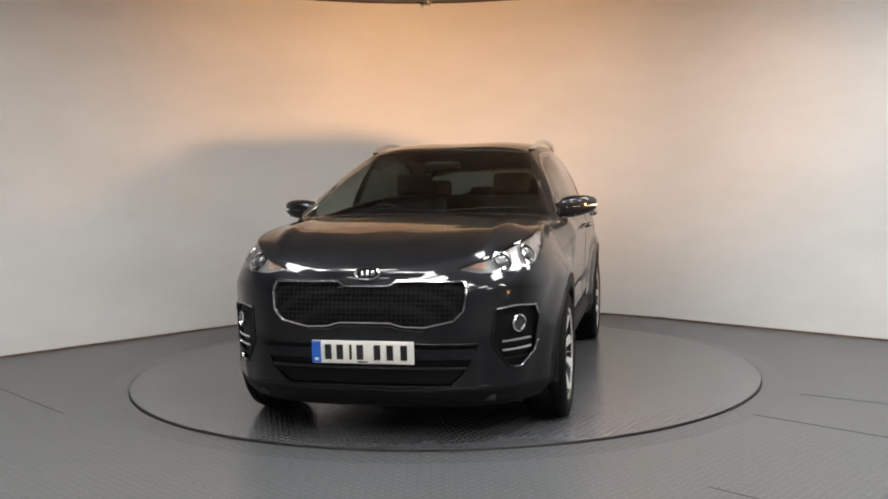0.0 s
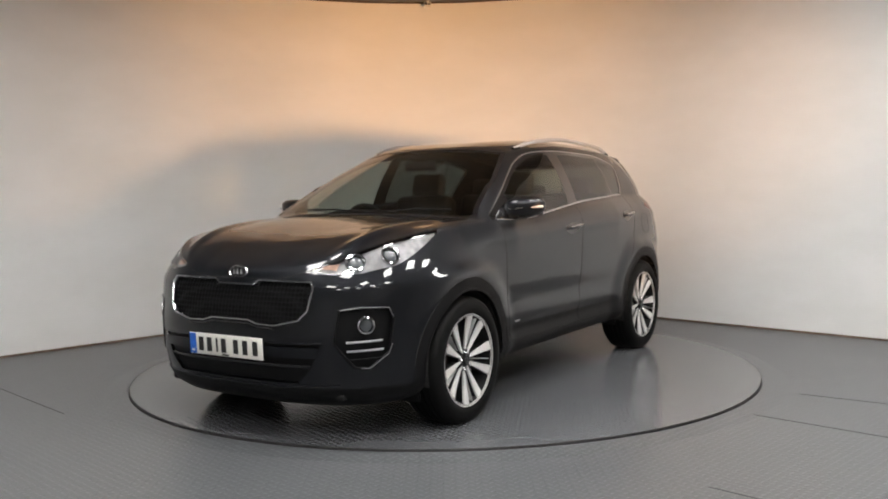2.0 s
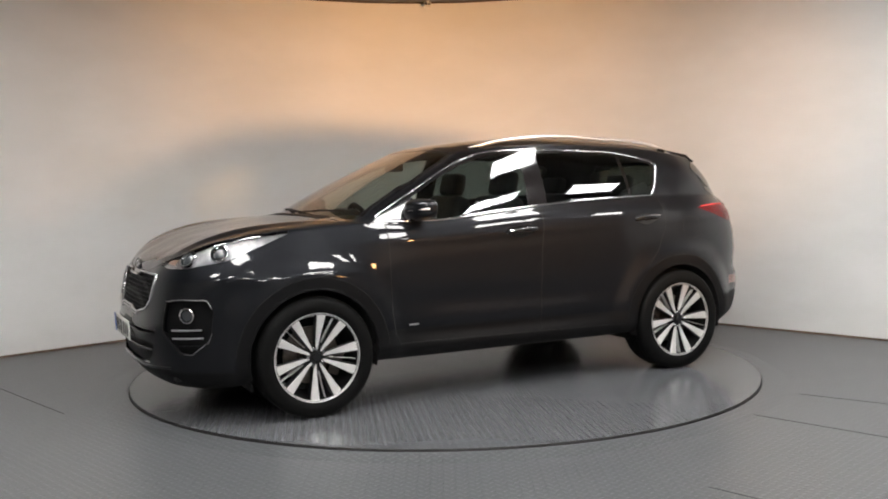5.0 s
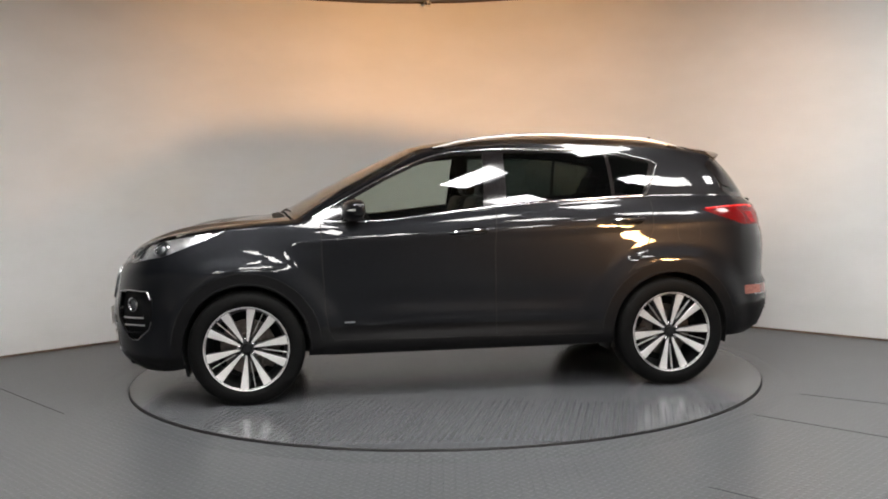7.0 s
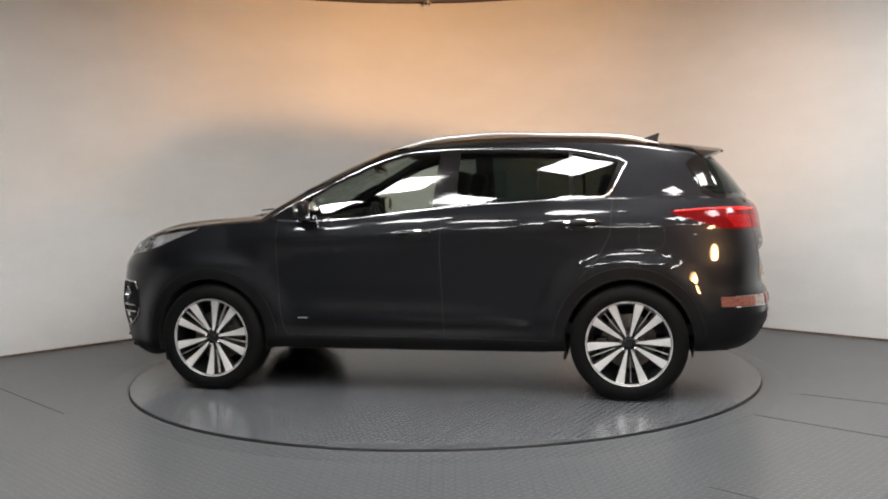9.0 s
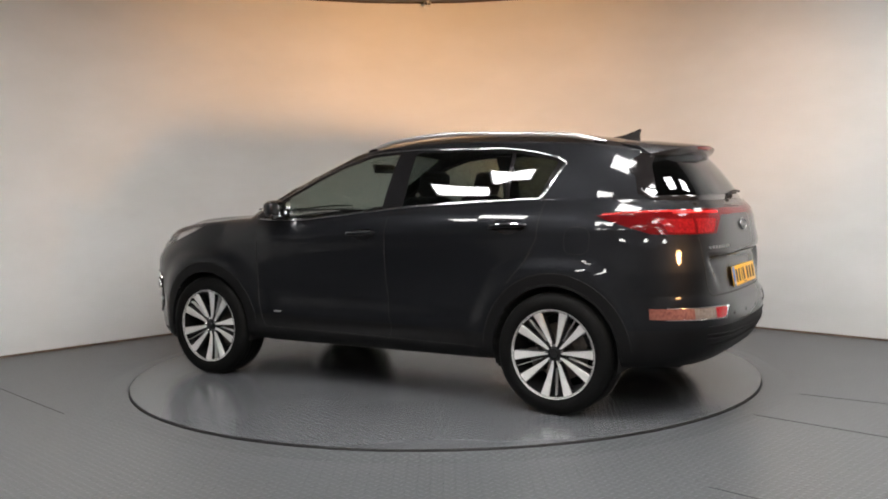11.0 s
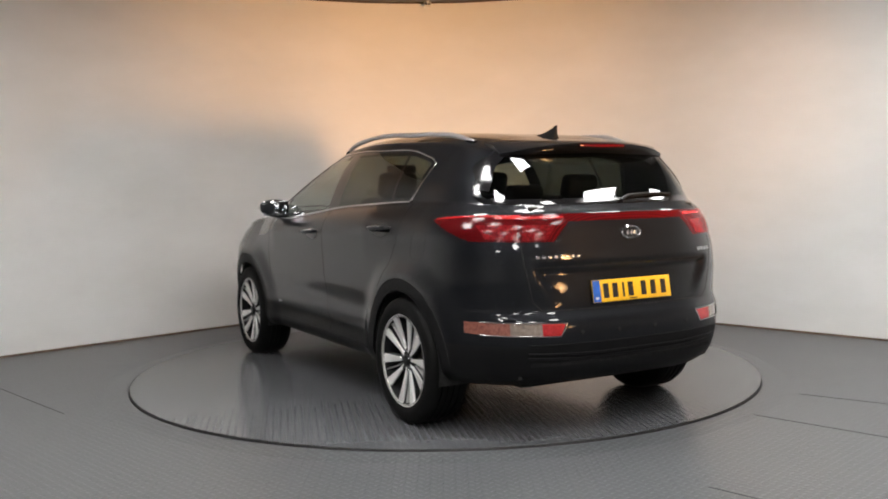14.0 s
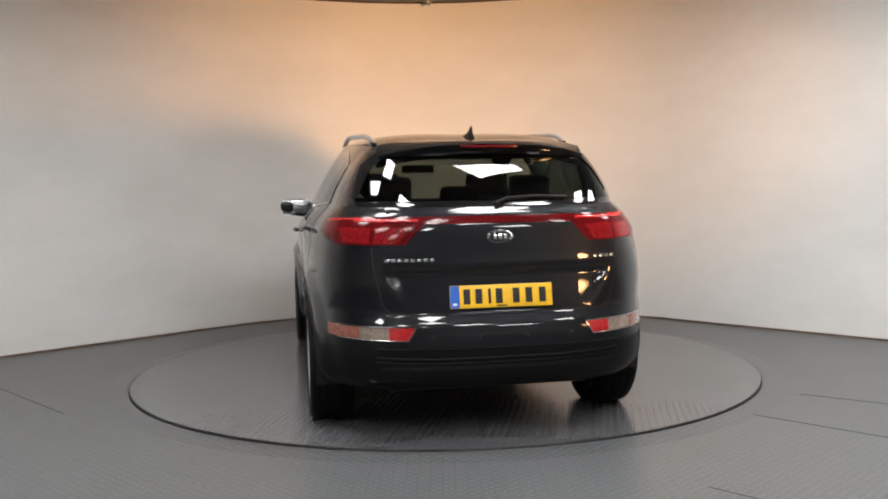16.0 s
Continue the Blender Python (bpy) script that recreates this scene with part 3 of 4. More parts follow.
# openings and panels, cut out of the shell
G_ARCH, G_SCREEN, G_BACK, G_DG1, G_DG2, G_DG3, G_GRILLE, G_INTAKE, G_LAMP, G_FOG, G_TAIL, G_BAR, G_SILL, G_REARLOW, G_DOOR1, G_DOOR2, G_GATE, G_REFL, G_CLAD, G_FLOW, G_PIL = range(10, 31)
ARCH_R = 0.378
ARCH_Z = 0.352
G_SIDECLAD = 31
for sy in (1, -1):
    for wx in (WB, -WB):
        cut(poly_planes(circle(wx, ARCH_Z, ARCH_R), "side"), {G_LOW}, G_ARCH, lambda c: c.y * sy > 0.5)
        cut(poly_planes(circle(wx, ARCH_Z, ARCH_R + 0.072), "side"), {G_LOW}, G_CLAD, lambda c: c.y * sy > 0.6)
    cut(poly_planes([(1.1, 0.1), (1.1, 0.372), (-1.1, 0.348), (-1.1, 0.1)], "side"), {G_LOW}, G_SILL, lambda c: c.y * sy > 0.5)
    # side glazing
    def on_side(c):
        return c.y * sy > 0.45 and -1.5 < c.x < 1.1
    top = [(-0.99, 1.512), (-0.625, 1.526), (-0.266, 1.532), (0.06, 1.514), (0.277, 1.452), (0.45, 1.374), (0.633, 1.280), (0.81, 1.188)]
    cut(poly_planes([(0.925, 1.128), (0.90, 1.0), (-1.10, 1.0), (-1.215, 1.215), (-1.315, 1.405), (-1.30, 1.437), (-1.27, 1.455)] + top, "side"), {G_GREEN}, G_PIL, on_side)
    cut(poly_planes([(0.66, 1.0), (-0.12, 1.0), (-0.15, 1.30), (-0.165, 1.512), (0.055, 1.494), (0.265, 1.434), (0.45, 1.352), (0.66, 1.24)], "side"), {G_PIL}, G_DG1, on_side)
    cut(poly_planes([(-0.285, 1.0), (-0.30, 1.512), (-0.62, 1.507), (-0.975, 1.495), (-0.995, 1.0)], "side"), {G_PIL}, G_DG2, on_side)
    cut(poly_planes([(-1.02, 1.0), (-1.00, 1.490), (-1.265, 1.436), (-1.288, 1.405), (-1.19, 1.215), (-1.10, 1.0)], "side"), {G_PIL}, G_DG3, on_side)
    # lamps
    cut(poly_planes([(0.455, 0.885), (0.56, 0.868), (0.70, 0.872), (0.80, 0.905), (0.85, 0.96), (0.875, 1.03), (0.86, 1.2), (0.455, 1.2)], "front", sy) + [(Vector((1.85, 0, 0.895)), Vector((-0.36, 0, -0.93)))], {G_LOW}, G_LAMP, lambda c: c.x > 1.44 and c.y * sy > 0.3)
    cut(poly_planes([(0.635, 0.692), (0.72, 0.706), (0.808, 0.700), (0.820, 0.64), (0.800, 0.475), (0.740, 0.40), (0.69, 0.405), (0.615, 0.53)], "front", sy), {G_LOW}, G_FOG, lambda c: c.x > 1.5 and c.y * sy > 0.3)
    tail = poly_planes([(-1.56, 1.122), (-1.64, 1.096), (-1.76, 1.052), (-1.87, 1.020), (-2.4, 1.005), (-2.4, 1.152), (-1.75, 1.146)], "side")
    cut(tail + [(Vector((0, 0.475 * sy, 1.005)), Vector((0, -0.73 * sy, -0.68)))], {G_LOW}, G_TAIL, lambda c: c.x < -1.4 and c.y * sy > 0.3)
    cut(poly_planes([(0.43, 0.612), (0.80, 0.622), (0.95, 0.625), (0.95, 0.575), (0.80, 0.560), (0.47, 0.548)], "rear", sy), {G_LOW}, G_REFL, lambda c: c.x < -2.02 and c.y * sy > 0.3)
    # black lower cladding, then the doors
    cut(poly_planes([(0.99, 0.1), (0.99, 0.462), (-0.99, 0.438), (-0.99, 0.1)], "side"), {G_LOW}, G_SIDECLAD, lambda c: c.y * sy > 0.5)
    cut(poly_planes([(0.875, 1.3), (0.862, 0.60), (0.84, 0.43), (0.80, 0.30), (-0.205, 0.30), (-0.195, 0.875), (-0.215, 1.3)], "side"), {G_LOW}, G_DOOR1, lambda c: c.y * sy > 0.5)
    cut(poly_planes([(-0.205, 1.3), (-0.195, 0.875), (-0.205, 0.30), (-0.86, 0.30), (-0.885, 0.50), (-1.16, 0.86), (-1.225, 1.0), (-1.24, 1.3)], "side"), {G_LOW}, G_DOOR2, lambda c: c.y * sy > 0.5 and c.x < -0.1)

cut(poly_planes([(-0.80, 1.0), (0.80, 1.0), (0.752, 1.12), (0.675, 1.32), (0.60, 1.44), (0.545, 1.515), (0.30, 1.547), (-0.30, 1.547), (-0.545, 1.515), (-0.60, 1.44), (-0.675, 1.32), (-0.752, 1.12)], "front"), {G_GREEN}, G_SCREEN, lambda c: c.x > 0.2)
cut(poly_planes([(-0.685, 1.210), (0.685, 1.210), (0.705, 1.25), (0.65, 1.37), (0.54, 1.488), (-0.54, 1.488), (-0.65, 1.37), (-0.705, 1.25)], "rear"), {G_GREEN}, G_BACK, lambda c: c.x < -1.68)
for pts in ([(-0.155, 0.83), (-0.13, 0.632), (-0.30, 0.615), (-0.44, 0.645), (-0.485, 0.69), (-0.50, 0.80), (-0.485, 0.828)],
            [(-0.1522, 0.808), (0.1522, 0.808), (0.13, 0.632), (-0.13, 0.632)],
            [(0.155, 0.83), (0.13, 0.632), (0.30, 0.615), (0.44, 0.645), (0.485, 0.69), (0.50, 0.80), (0.485, 0.828)]):
    cut(poly_planes(pts, "front"), {G_LOW}, G_GRILLE, lambda c: c.x > 1.9)
cut(poly_planes([(-0.56, 0.528), (0.56, 0.528), (0.50, 0.40), (0.42, 0.325), (-0.42, 0.325), (-0.50, 0.40)], "front"), {G_LOW}, G_INTAKE, lambda c: c.x > 1.9)
cut([(Vector((0, 0, 0.30)), Vector((0, 0, 1)))], {G_LOW}, G_FLOW, lambda c: c.x > 1.6)
cut(poly_planes([(-0.50, 1.150), (0.50, 1.150), (0.50, 1.112), (-0.50, 1.112)], "rear"), {G_LOW}, G_BAR, lambda c: c.x < -1.9)
cut([(Vector((0, 0, 0.502)), Vector((0, 0, 1)))], {G_LOW}, G_REARLOW, lambda c: c.x < -1.6)
cut(poly_planes([(-0.585, 0.715), (-0.54, 0.672), (0.54, 0.672), (0.585, 0.715), (0.625, 0.90), (0.66, 1.3), (-0.66, 1.3), (-0.625, 0.90)], "rear"), {G_LOW}, G_GATE, lambda c: c.x < -1.9)

shell.normal_update()
shell.verts.index_update()


def take(groups, test=None, inset=0.0):
    """The shell's faces of these groups as (vertices, faces, normals)."""
    ids, vs, ns, fs = {}, [], [], []
    for f in shell.faces:
        if f[LAY] in groups and (test is None or test(f.calc_center_median())):
            loop = []
            for v in f.verts:
                if v.index not in ids:
                    ids[v.index] = len(vs)
                    vs.append(v.co - v.normal * inset)
                    ns.append(v.normal.copy())
                loop.append(ids[v.index])
            fs.append(loop)
    return vs, fs, ns


def panel_part(name, groups, material, parent, label="", test=None, inset=0.0):
    vs, fs, ns = take(groups, test, inset)
    me = bpy.data.meshes.new(name)
    me.from_pydata([tuple(v) for v in vs], [], fs)
    me.materials.append(material)
    smooth(me)
    me.normals_split_custom_set_from_vertices([tuple(n) for n in ns])
    return part(name, me, None, parent, label)


def hit(view, a, b, sy=1):
    if view == "side":
        o, d = Vector((a, 3 * sy, b)), Vector((0, -sy, 0))
    elif view == "front":
        o, d = Vector((4, a * sy, b)), Vector((-1, 0, 0))
    elif view == "rear":
        o, d = Vector((-4, a * sy, b)), Vector((1, 0, 0))
    else:
        o, d = Vector((a, b * sy, 4)), Vector((0, 0, -1))
    p, n, _, _ = BVH.ray_cast(o, d)
    if p is None:
        p, n, _, _ = BVH.find_nearest(o + d * 2)
    if n.dot(d) > 0:
        n = -n
    return p, n


def densify(pts, step=0.02, closed=False):
    q = [Vector(p) for p in pts]
    if closed:
        q.append(q[0])
    out = []
    for a, b in zip(q, q[1:]):
        k = max(1, int((b - a).length / step))
        out += [a.lerp(b, i / k) for i in range(k)]
    if not closed:
        out.append(q[-1])
    return out


def ribbon(pts, view, width, height, sy=1, closed=False, step=0.02, world=None):
    """A low moulding laid along a line on the shell."""
    if world:
        base = [(Vector(p), Vector(n)) for p, n in world]
    else:
        base = [hit(view, p[0], p[1], sy) for p in densify(pts, step, closed)]
    bm = bmesh.new()
    rows = []
    n = len(base)
    for i, (p, nn) in enumerate(base):
        a = base[(i - 1) % n if closed else max(i - 1, 0)][0]
        b = base[(i + 1) % n if closed else min(i + 1, n - 1)][0]
        t = (b - a).normalized()
        s = nn.cross(t).normalized()
        rows.append([bm.verts.new(p + s * (width * k) + nn * (height * h)) for k, h in ((-0.5, -0.4), (-0.46, 0.7), (-0.25, 1.0), (0.25, 1.0), (0.46, 0.7), (0.5, -0.4))])
    for i in range(n if closed else n - 1):
        p, q = rows[i], rows[(i + 1) % n]
        for j in range(5):
            bm.faces.new((p[j], p[j + 1], q[j + 1], q[j]))
    bmesh.ops.recalc_face_normals(bm, faces=bm.faces)
    return bm


def drape(view, low_line, high_line, n, m, lift, sy=1):
    """A patch between two lines laid on the shell."""
    lo, hi = spline([(*p, 0) for p in low_line], n), spline([(*p, 0) for p in high_line], n)
    bm = bmesh.new()
    g = []
    for j in range(m + 1):
        row = []
        for i in range(n + 1):
            q = lo[i].lerp(hi[i], j / m)
            p, nn = hit(view, q.x, q.y, sy)
            row.append(bm.verts.new(p + nn * lift))
        g.append(row)
    for j in range(m):
        for i in range(n):
            bm.faces.new((g[j][i], g[j][i + 1], g[j + 1][i + 1], g[j + 1][i]))
    bmesh.ops.recalc_face_normals(bm, faces=bm.faces)
    return bm


def frame_on(view, a, b, sy=1, lift=0.0):
    """A pose on the shell: local z along the surface's normal, local y up."""
    p, n = hit(view, a, b, sy)
    z = n
    x = Vector((0, 0, 1)).cross(z).normalized()
    y = z.cross(x)
    m = Matrix((x, y, z)).transposed().to_4x4()
    m.translation = p + n * lift
    return m


car = tagged(new("car"), "dark graphite grey five-door family crossover parked on the turntable", "car")
car_body = panel_part("body", {G_LOW, G_GREEN}, PAINT, car, "dark graphite metallic painted body")
panel_part("bonnet", {G_HOOD}, PAINT, car)
panel_part("roof", {G_ROOF}, PAINT, car)
panel_part("tailgate", {G_GATE}, PAINT, car)
panel_part("windscreen", {G_SCREEN}, SCREEN_GLASS, car, "clear raked windscreen")
panel_part("rear_window", {G_BACK}, REAR_GLASS, car, "dark tinted rear window")
panel_part("light_bar", {G_BAR}, RED, car, "thin red strip between the tail lamps")
panel_part("front_lip", {G_FLOW}, PLASTIC, car, "black lower lip")
panel_part("rear_skirt", {G_REARLOW}, PLASTIC, car, "black lower rear bumper")
grille = panel_part("grille", {G_GRILLE}, grille_material(), car, "black honeycomb grille", inset=0.012)
panel_part("lower_intake", {G_INTAKE}, PLASTIC, car, "black lower air intake", inset=0.015)
DOORS = {}
for sy in (1, -1):
    def same(c, sy=sy):
        return c.y * sy > 0
    panel_part("sill", {G_SILL}, PLASTIC, car, "black plastic sill", same)
    panel_part("side_cladding", {G_SIDECLAD}, PLASTIC, car, "black lower side cladding", same)
    for wx in (1, -1):
        panel_part("arch_moulding", {G_CLAD}, PLASTIC, car, "black wheel-arch moulding", lambda c, sy=sy, wx=wx: c.y * sy > 0 and c.x * wx > 0)
    panel_part("pillar_trim", {G_PIL}, GLOSS_BLACK, car, "gloss black pillar trim", same)
    d1 = panel_part("front_door", {G_DOOR1}, PAINT, car, "", same)
    d2 = panel_part("rear_door", {G_DOOR2}, PAINT, car, "", same)
    DOORS[sy] = (d1, d2)
    panel_part("door_glass", {G_DG1}, SIDE_GLASS, d1, "", same)
    panel_part("door_glass", {G_DG2}, REAR_GLASS, d2, "tinted rear door glass", same)
    panel_part("quarter_glass", {G_DG3}, REAR_GLASS, car, "small tinted quarter window", same)
    lamp = panel_part("headlight", {G_LAMP}, LENS, car, "clear swept-back headlight", same)
    panel_part("reflector", {G_LAMP}, BUCKET, lamp, "", same, inset=0.022)
    for a, b, r in ((0.655, 0.925, 0.052), (0.765, 0.955, 0.050)):
        m = frame_on("front", a, b, sy, -0.017)
        look_x = Matrix.Rotation(radians(-90), 4, "X")
        part("projector_ring", lathe([(r, 0), (r, -0.018), (r * 0.86, -0.020), (r * 0.80, 0.004)], 28), CHROME, lamp, at=m @ look_x)
        part("projector", lathe([(r * 0.84, 0), (r * 0.75, -0.012), (r * 0.45, -0.022), (0, -0.026)], 28), BULB_DARK, lamp, "dark glass projector", at=m @ look_x)
    part("indicator", drape("front", [(0.50, 0.900), (0.58, 0.893)], [(0.50, 0.915), (0.58, 0.925)], 6, 3, -0.012, sy), AMBER, lamp)
    fog = panel_part("fog_recess", {G_FOG}, PLASTIC, car, "black recess round the fog lamp", same, inset=0.02)
    part("fog_rim", ribbon([(0.635, 0.692), (0.72, 0.706), (0.808, 0.700), (0.820, 0.64), (0.800, 0.475), (0.740, 0.40), (0.69, 0.405), (0.615, 0.53)], "front", 0.012, 0.006, sy, True), PLASTIC, fog)
    part("fog_chrome", ribbon([(0.64, 0.694), (0.72, 0.707), (0.806, 0.701), (0.818, 0.655)], "front", 0.009, 0.009, sy), CHROME, fog)
    part("fog_chrome", ribbon([(0.810, 0.52), (0.796, 0.468), (0.740, 0.402), (0.71, 0.404)], "front", 0.008, 0.009, sy), CHROME, fog)
    m = frame_on("front", 0.740, 0.618, sy, -0.02) @ Matrix.Rotation(radians(-90), 4, "X")
    part("fog_lamp", lathe([(0.044, 0), (0.044, -0.022), (0.037, -0.026), (0.033, -0.012)], 28), CHROME, fog, at=m)
    part("fog_glass", lathe([(0.034, 0), (0.030, -0.014), (0, -0.018)], 24), BULB_DARK, fog, at=m)
    for zz in (0.535, 0.49, 0.445):
        part("fog_blade", ribbon([(0.665, zz), (0.735, zz + 0.002), (0.785, zz + 0.004)], "front", 0.010, 0.004, sy), SATIN if zz > 0.47 else PLASTIC, fog)
    tail = panel_part("tail_lamp", {G_TAIL}, RED, car, "dark red wraparound tail lamp", same)
    part("lamp_line", ribbon([(-1.60, 1.128), (-1.75, 1.139), (-1.9, 1.143), (-2.03, 1.142)], "side", 0.012, 0.004, sy), RED_CLEAR, tail)
    part("lamp_block", drape("rear", [(0.50, 1.022), (0.56, 1.020), (0.62, 1.020)], [(0.45, 1.092), (0.53, 1.098), (0.61, 1.098)], 8, 4, 0.0015, sy), RED_MID, tail, "brighter red inner block")
    part("lamp_block", drape("rear", [(0.64, 1.022), (0.70, 1.024), (0.76, 1.030)], [(0.63, 1.098), (0.70, 1.100), (0.775, 1.100)], 8, 4, 0.0015, sy), RED_MID, tail, "brighter red outer block")
    part("lamp_line", ribbon([(0.40, 1.132), (0.55, 1.133), (0.70, 1.134)], "rear", 0.014, 0.003, sy), RED_CLEAR, tail)
    refl = panel_part("bumper_lamp", {G_REFL}, WHITE_LENS, car, "red and clear lamp in the rear bumper", same, inset=0.004)
    part("red_lens", drape("rear", [(0.468, 0.551), (0.51, 0.552), (0.56, 0.553)], [(0.440, 0.609), (0.50, 0.611), (0.56, 0.612)], 10, 3, 0.001, sy), RED_CLEAR, refl, "bright red lens")
    part("pink_lens", drape("rear", [(0.70, 0.557), (0.77, 0.558), (0.84, 0.562)], [(0.70, 0.616), (0.77, 0.618), (0.84, 0.620)], 8, 3, 0.001, sy), PINK_LENS, refl, "pinkish red outer lens")
    part("lamp_rim", ribbon([(0.43, 0.612), (0.60, 0.617), (0.80, 0.622)], "rear", 0.004, 0.004, sy), CHROME, refl)
    part("lamp_rim", ribbon([(0.43, 0.610), (0.47, 0.548), (0.60, 0.552), (0.80, 0.558)], "rear", 0.005, 0.004, sy), CHROME, refl)

# ---- wheels ----


def stored(name, bm, material, angle=35):
    me = bpy.data.meshes.new(name)
    bm.to_mesh(me)
    bm.free()
    me.materials.append(material)
    smooth(me, angle)
    return me


TYRE_R, RIM_R = 0.350, 0.252


def tyre_mesh():
    prof = [(RIM_R - 0.004, -0.105), (RIM_R + 0.012, -0.118), (0.29, -0.124), (0.325, -0.118), (0.342, -0.104), (0.349, -0.085), (TYRE_R, -0.062)]
    for c in (-0.055, -0.018, 0.018, 0.055):
        prof += [(TYRE_R, c - 0.005), (TYRE_R - 0.008, c - 0.004), (TYRE_R - 0.008, c + 0.004), (TYRE_R, c + 0.005)]
    prof += [(TYRE_R, 0.062), (0.349, 0.085), (0.342, 0.104), (0.325, 0.118), (0.29, 0.124), (RIM_R + 0.012, 0.118), (RIM_R - 0.004, 0.105)]
    return lathe(prof, 96)


def barrel_mesh():
    return lathe([(RIM_R, 0.108), (RIM_R + 0.004, 0.112), (RIM_R - 0.006, 0.113), (RIM_R - 0.010, 0.100), (RIM_R - 0.022, 0.06), (0.215, -0.02), (0.215, -0.10), (0.14, -0.11), (0.14, -0.05), (0, -0.05)], 72)


def lip_mesh():
    return lathe([(RIM_R - 0.009, 0.110), (RIM_R + 0.002, 0.1145), (RIM_R + 0.003, 0.111), (RIM_R - 0.008, 0.104)], 72, True)


def spoke_mesh(side):
    """One half of a twin spoke: narrow at the hub, wide and flared at the rim, with a machined face."""
    bm = bmesh.new()
    rows = []
    for k in range(9):
        t = k / 8
        r = 0.040 + (RIM_R - 0.010 - 0.040) * t
        half = 0.0060 + 0.0225 * t
        mid = side * (0.0135 + 0.060 * t)
        h = 0.082 + 0.024 * t ** 1.5
        rows.append([bm.verts.new((r, hh, mid + s)) for s, hh in ((-half, h - 0.030), (-half, h - 0.003), (-half * 0.88, h), (half * 0.88, h), (half, h - 0.003), (half, h - 0.030))])
    for p, q in zip(rows, rows[1:]):
        for j in range(5):
            bm.faces.new((p[j], p[j + 1], q[j + 1], q[j]))
    bm.faces.new(rows[0])
    bm.faces.new(rows[-1])
    bmesh.ops.recalc_face_normals(bm, faces=bm.faces)
    return bm


def spoke_back(side):
    bm = bmesh.new()
    rows = []
    for k in range(7):
        t = k / 6
        r = 0.045 + (RIM_R - 0.012 - 0.045) * t
        half = 0.011 + 0.022 * t
        mid = side * (0.0125 + 0.058 * t)
        h = 0.078 + 0.022 * t ** 1.5
        rows.append([bm.verts.new((r, hh, mid + s)) for s, hh in ((-half, h - 0.045), (-half, h - 0.006), (half, h - 0.006), (half, h - 0.045))])
    for p, q in zip(rows, rows[1:]):
        for j in range(3):
            bm.faces.new((p[j], p[j + 1], q[j + 1], q[j]))
    bmesh.ops.recalc_face_normals(bm, faces=bm.faces)
    return bm


def spoke_rib():
    """The thin machined edge in the gap of a twin spoke."""
    bm = bmesh.new()
    rows = []
    for k in range(6):
        t = k / 5
        r = 0.085 + (RIM_R - 0.014 - 0.085) * t
        h = 0.078 + 0.024 * t ** 1.5
        rows.append([bm.verts.new((r, hh, 0.006 * t + s)) for s, hh in ((-0.0018, h - 0.03), (-0.0008, h), (0.0008, h), (0.0018, h - 0.03))])
    for p, q in zip(rows, rows[1:]):
        for j in range(3):
            bm.faces.new((p[j], p[j + 1], q[j + 1], q[j]))
    bmesh.ops.recalc_face_normals(bm, faces=bm.faces)
    return bm


W_TYRE = stored("tyre", tyre_mesh(), RUBBER)
W_BARREL = stored("rim", barrel_mesh(), ALLOY_DARK)
W_LIP = stored("rim_lip", lip_mesh(), ALLOY)
W_SPOKE = {s: stored("spoke", spoke_mesh(s), ALLOY, 25) for s in (1, -1)}
W_BACK = {s: stored("spoke_web", spoke_back(s), ALLOY_DARK, 25) for s in (1, -1)}
W_RIB = stored("spoke_rib", spoke_rib(), ALLOY, 25)
W_HUB = stored("hub", lathe([(0.070, 0.05), (0.066, 0.076), (0.056, 0.080), (0.034, 0.083), (0.032, 0.094), (0.026, 0.098), (0, 0.099)], 40), ALLOY_DARK)
W_CAP = stored("centre_badge", lathe([(0.0235, 0.0985), (0.022, 0.1005), (0, 0.101)], 32), GLOSS_BLACK)
W_NUT = stored("wheel_nut", lathe([(0.012, 0.070), (0.012, 0.092), (0.009, 0.095), (0.006, 0.090), (0, 0.089)], 12), CHROME, 30)
W_DISC = stored("brake_disc", lathe([(0.165, -0.03), (0.165, -0.006), (0.085, -0.004), (0.08, 0.02), (0, 0.02)], 64), DISC)
W_CALIPER = stored("brake_caliper", box((0.075, 0.07, 0.15), Matrix.Translation((0.150, -0.005, 0.0)), 0.015), plain("cast_caliper_grey", (0.10, 0.085, 0.075), 0.6, 0.4))


def build_wheel(x, sy, spin):
    y = 0.807 * sy
    flip = Matrix.Rotation(0 if sy > 0 else math.pi, 4, "Z")
    w = part("wheel", W_BARREL, None, car, "five twin-spoke wheel, machined silver and black", at=Matrix.Translation((x, y, TYRE_R - 0.004)) @ flip @ Matrix.Rotation(radians(spin), 4, "Y"))
    part("tyre", W_TYRE, None, w, "black low-profile tyre")
    part("rim_lip", W_LIP, None, w)
    part("hub", W_HUB, None, w)
    part("centre_badge", W_CAP, None, w)
    part("brake_disc", W_DISC, None, w)
    part("brake_caliper", W_CALIPER, None, w, at=Matrix.Rotation(radians(-spin + (160 if x > 0 else 20)), 4, "Y"))
    for k in range(5):
        m = Matrix.Rotation(radians(72 * k), 4, "Y")
        for s in (1, -1):
            part("spoke", W_SPOKE[s], None, w, "machined silver spoke", at=m)
            part("spoke_web", W_BACK[s], None, w, at=m)
        part("spoke_rib", W_RIB, None, w, at=m)
        mm = Matrix.Rotation(radians(72 * k + 36), 4, "Y") @ Matrix.Translation((0.050, 0, 0))
        part("wheel_nut", W_NUT, None, w, at=mm)


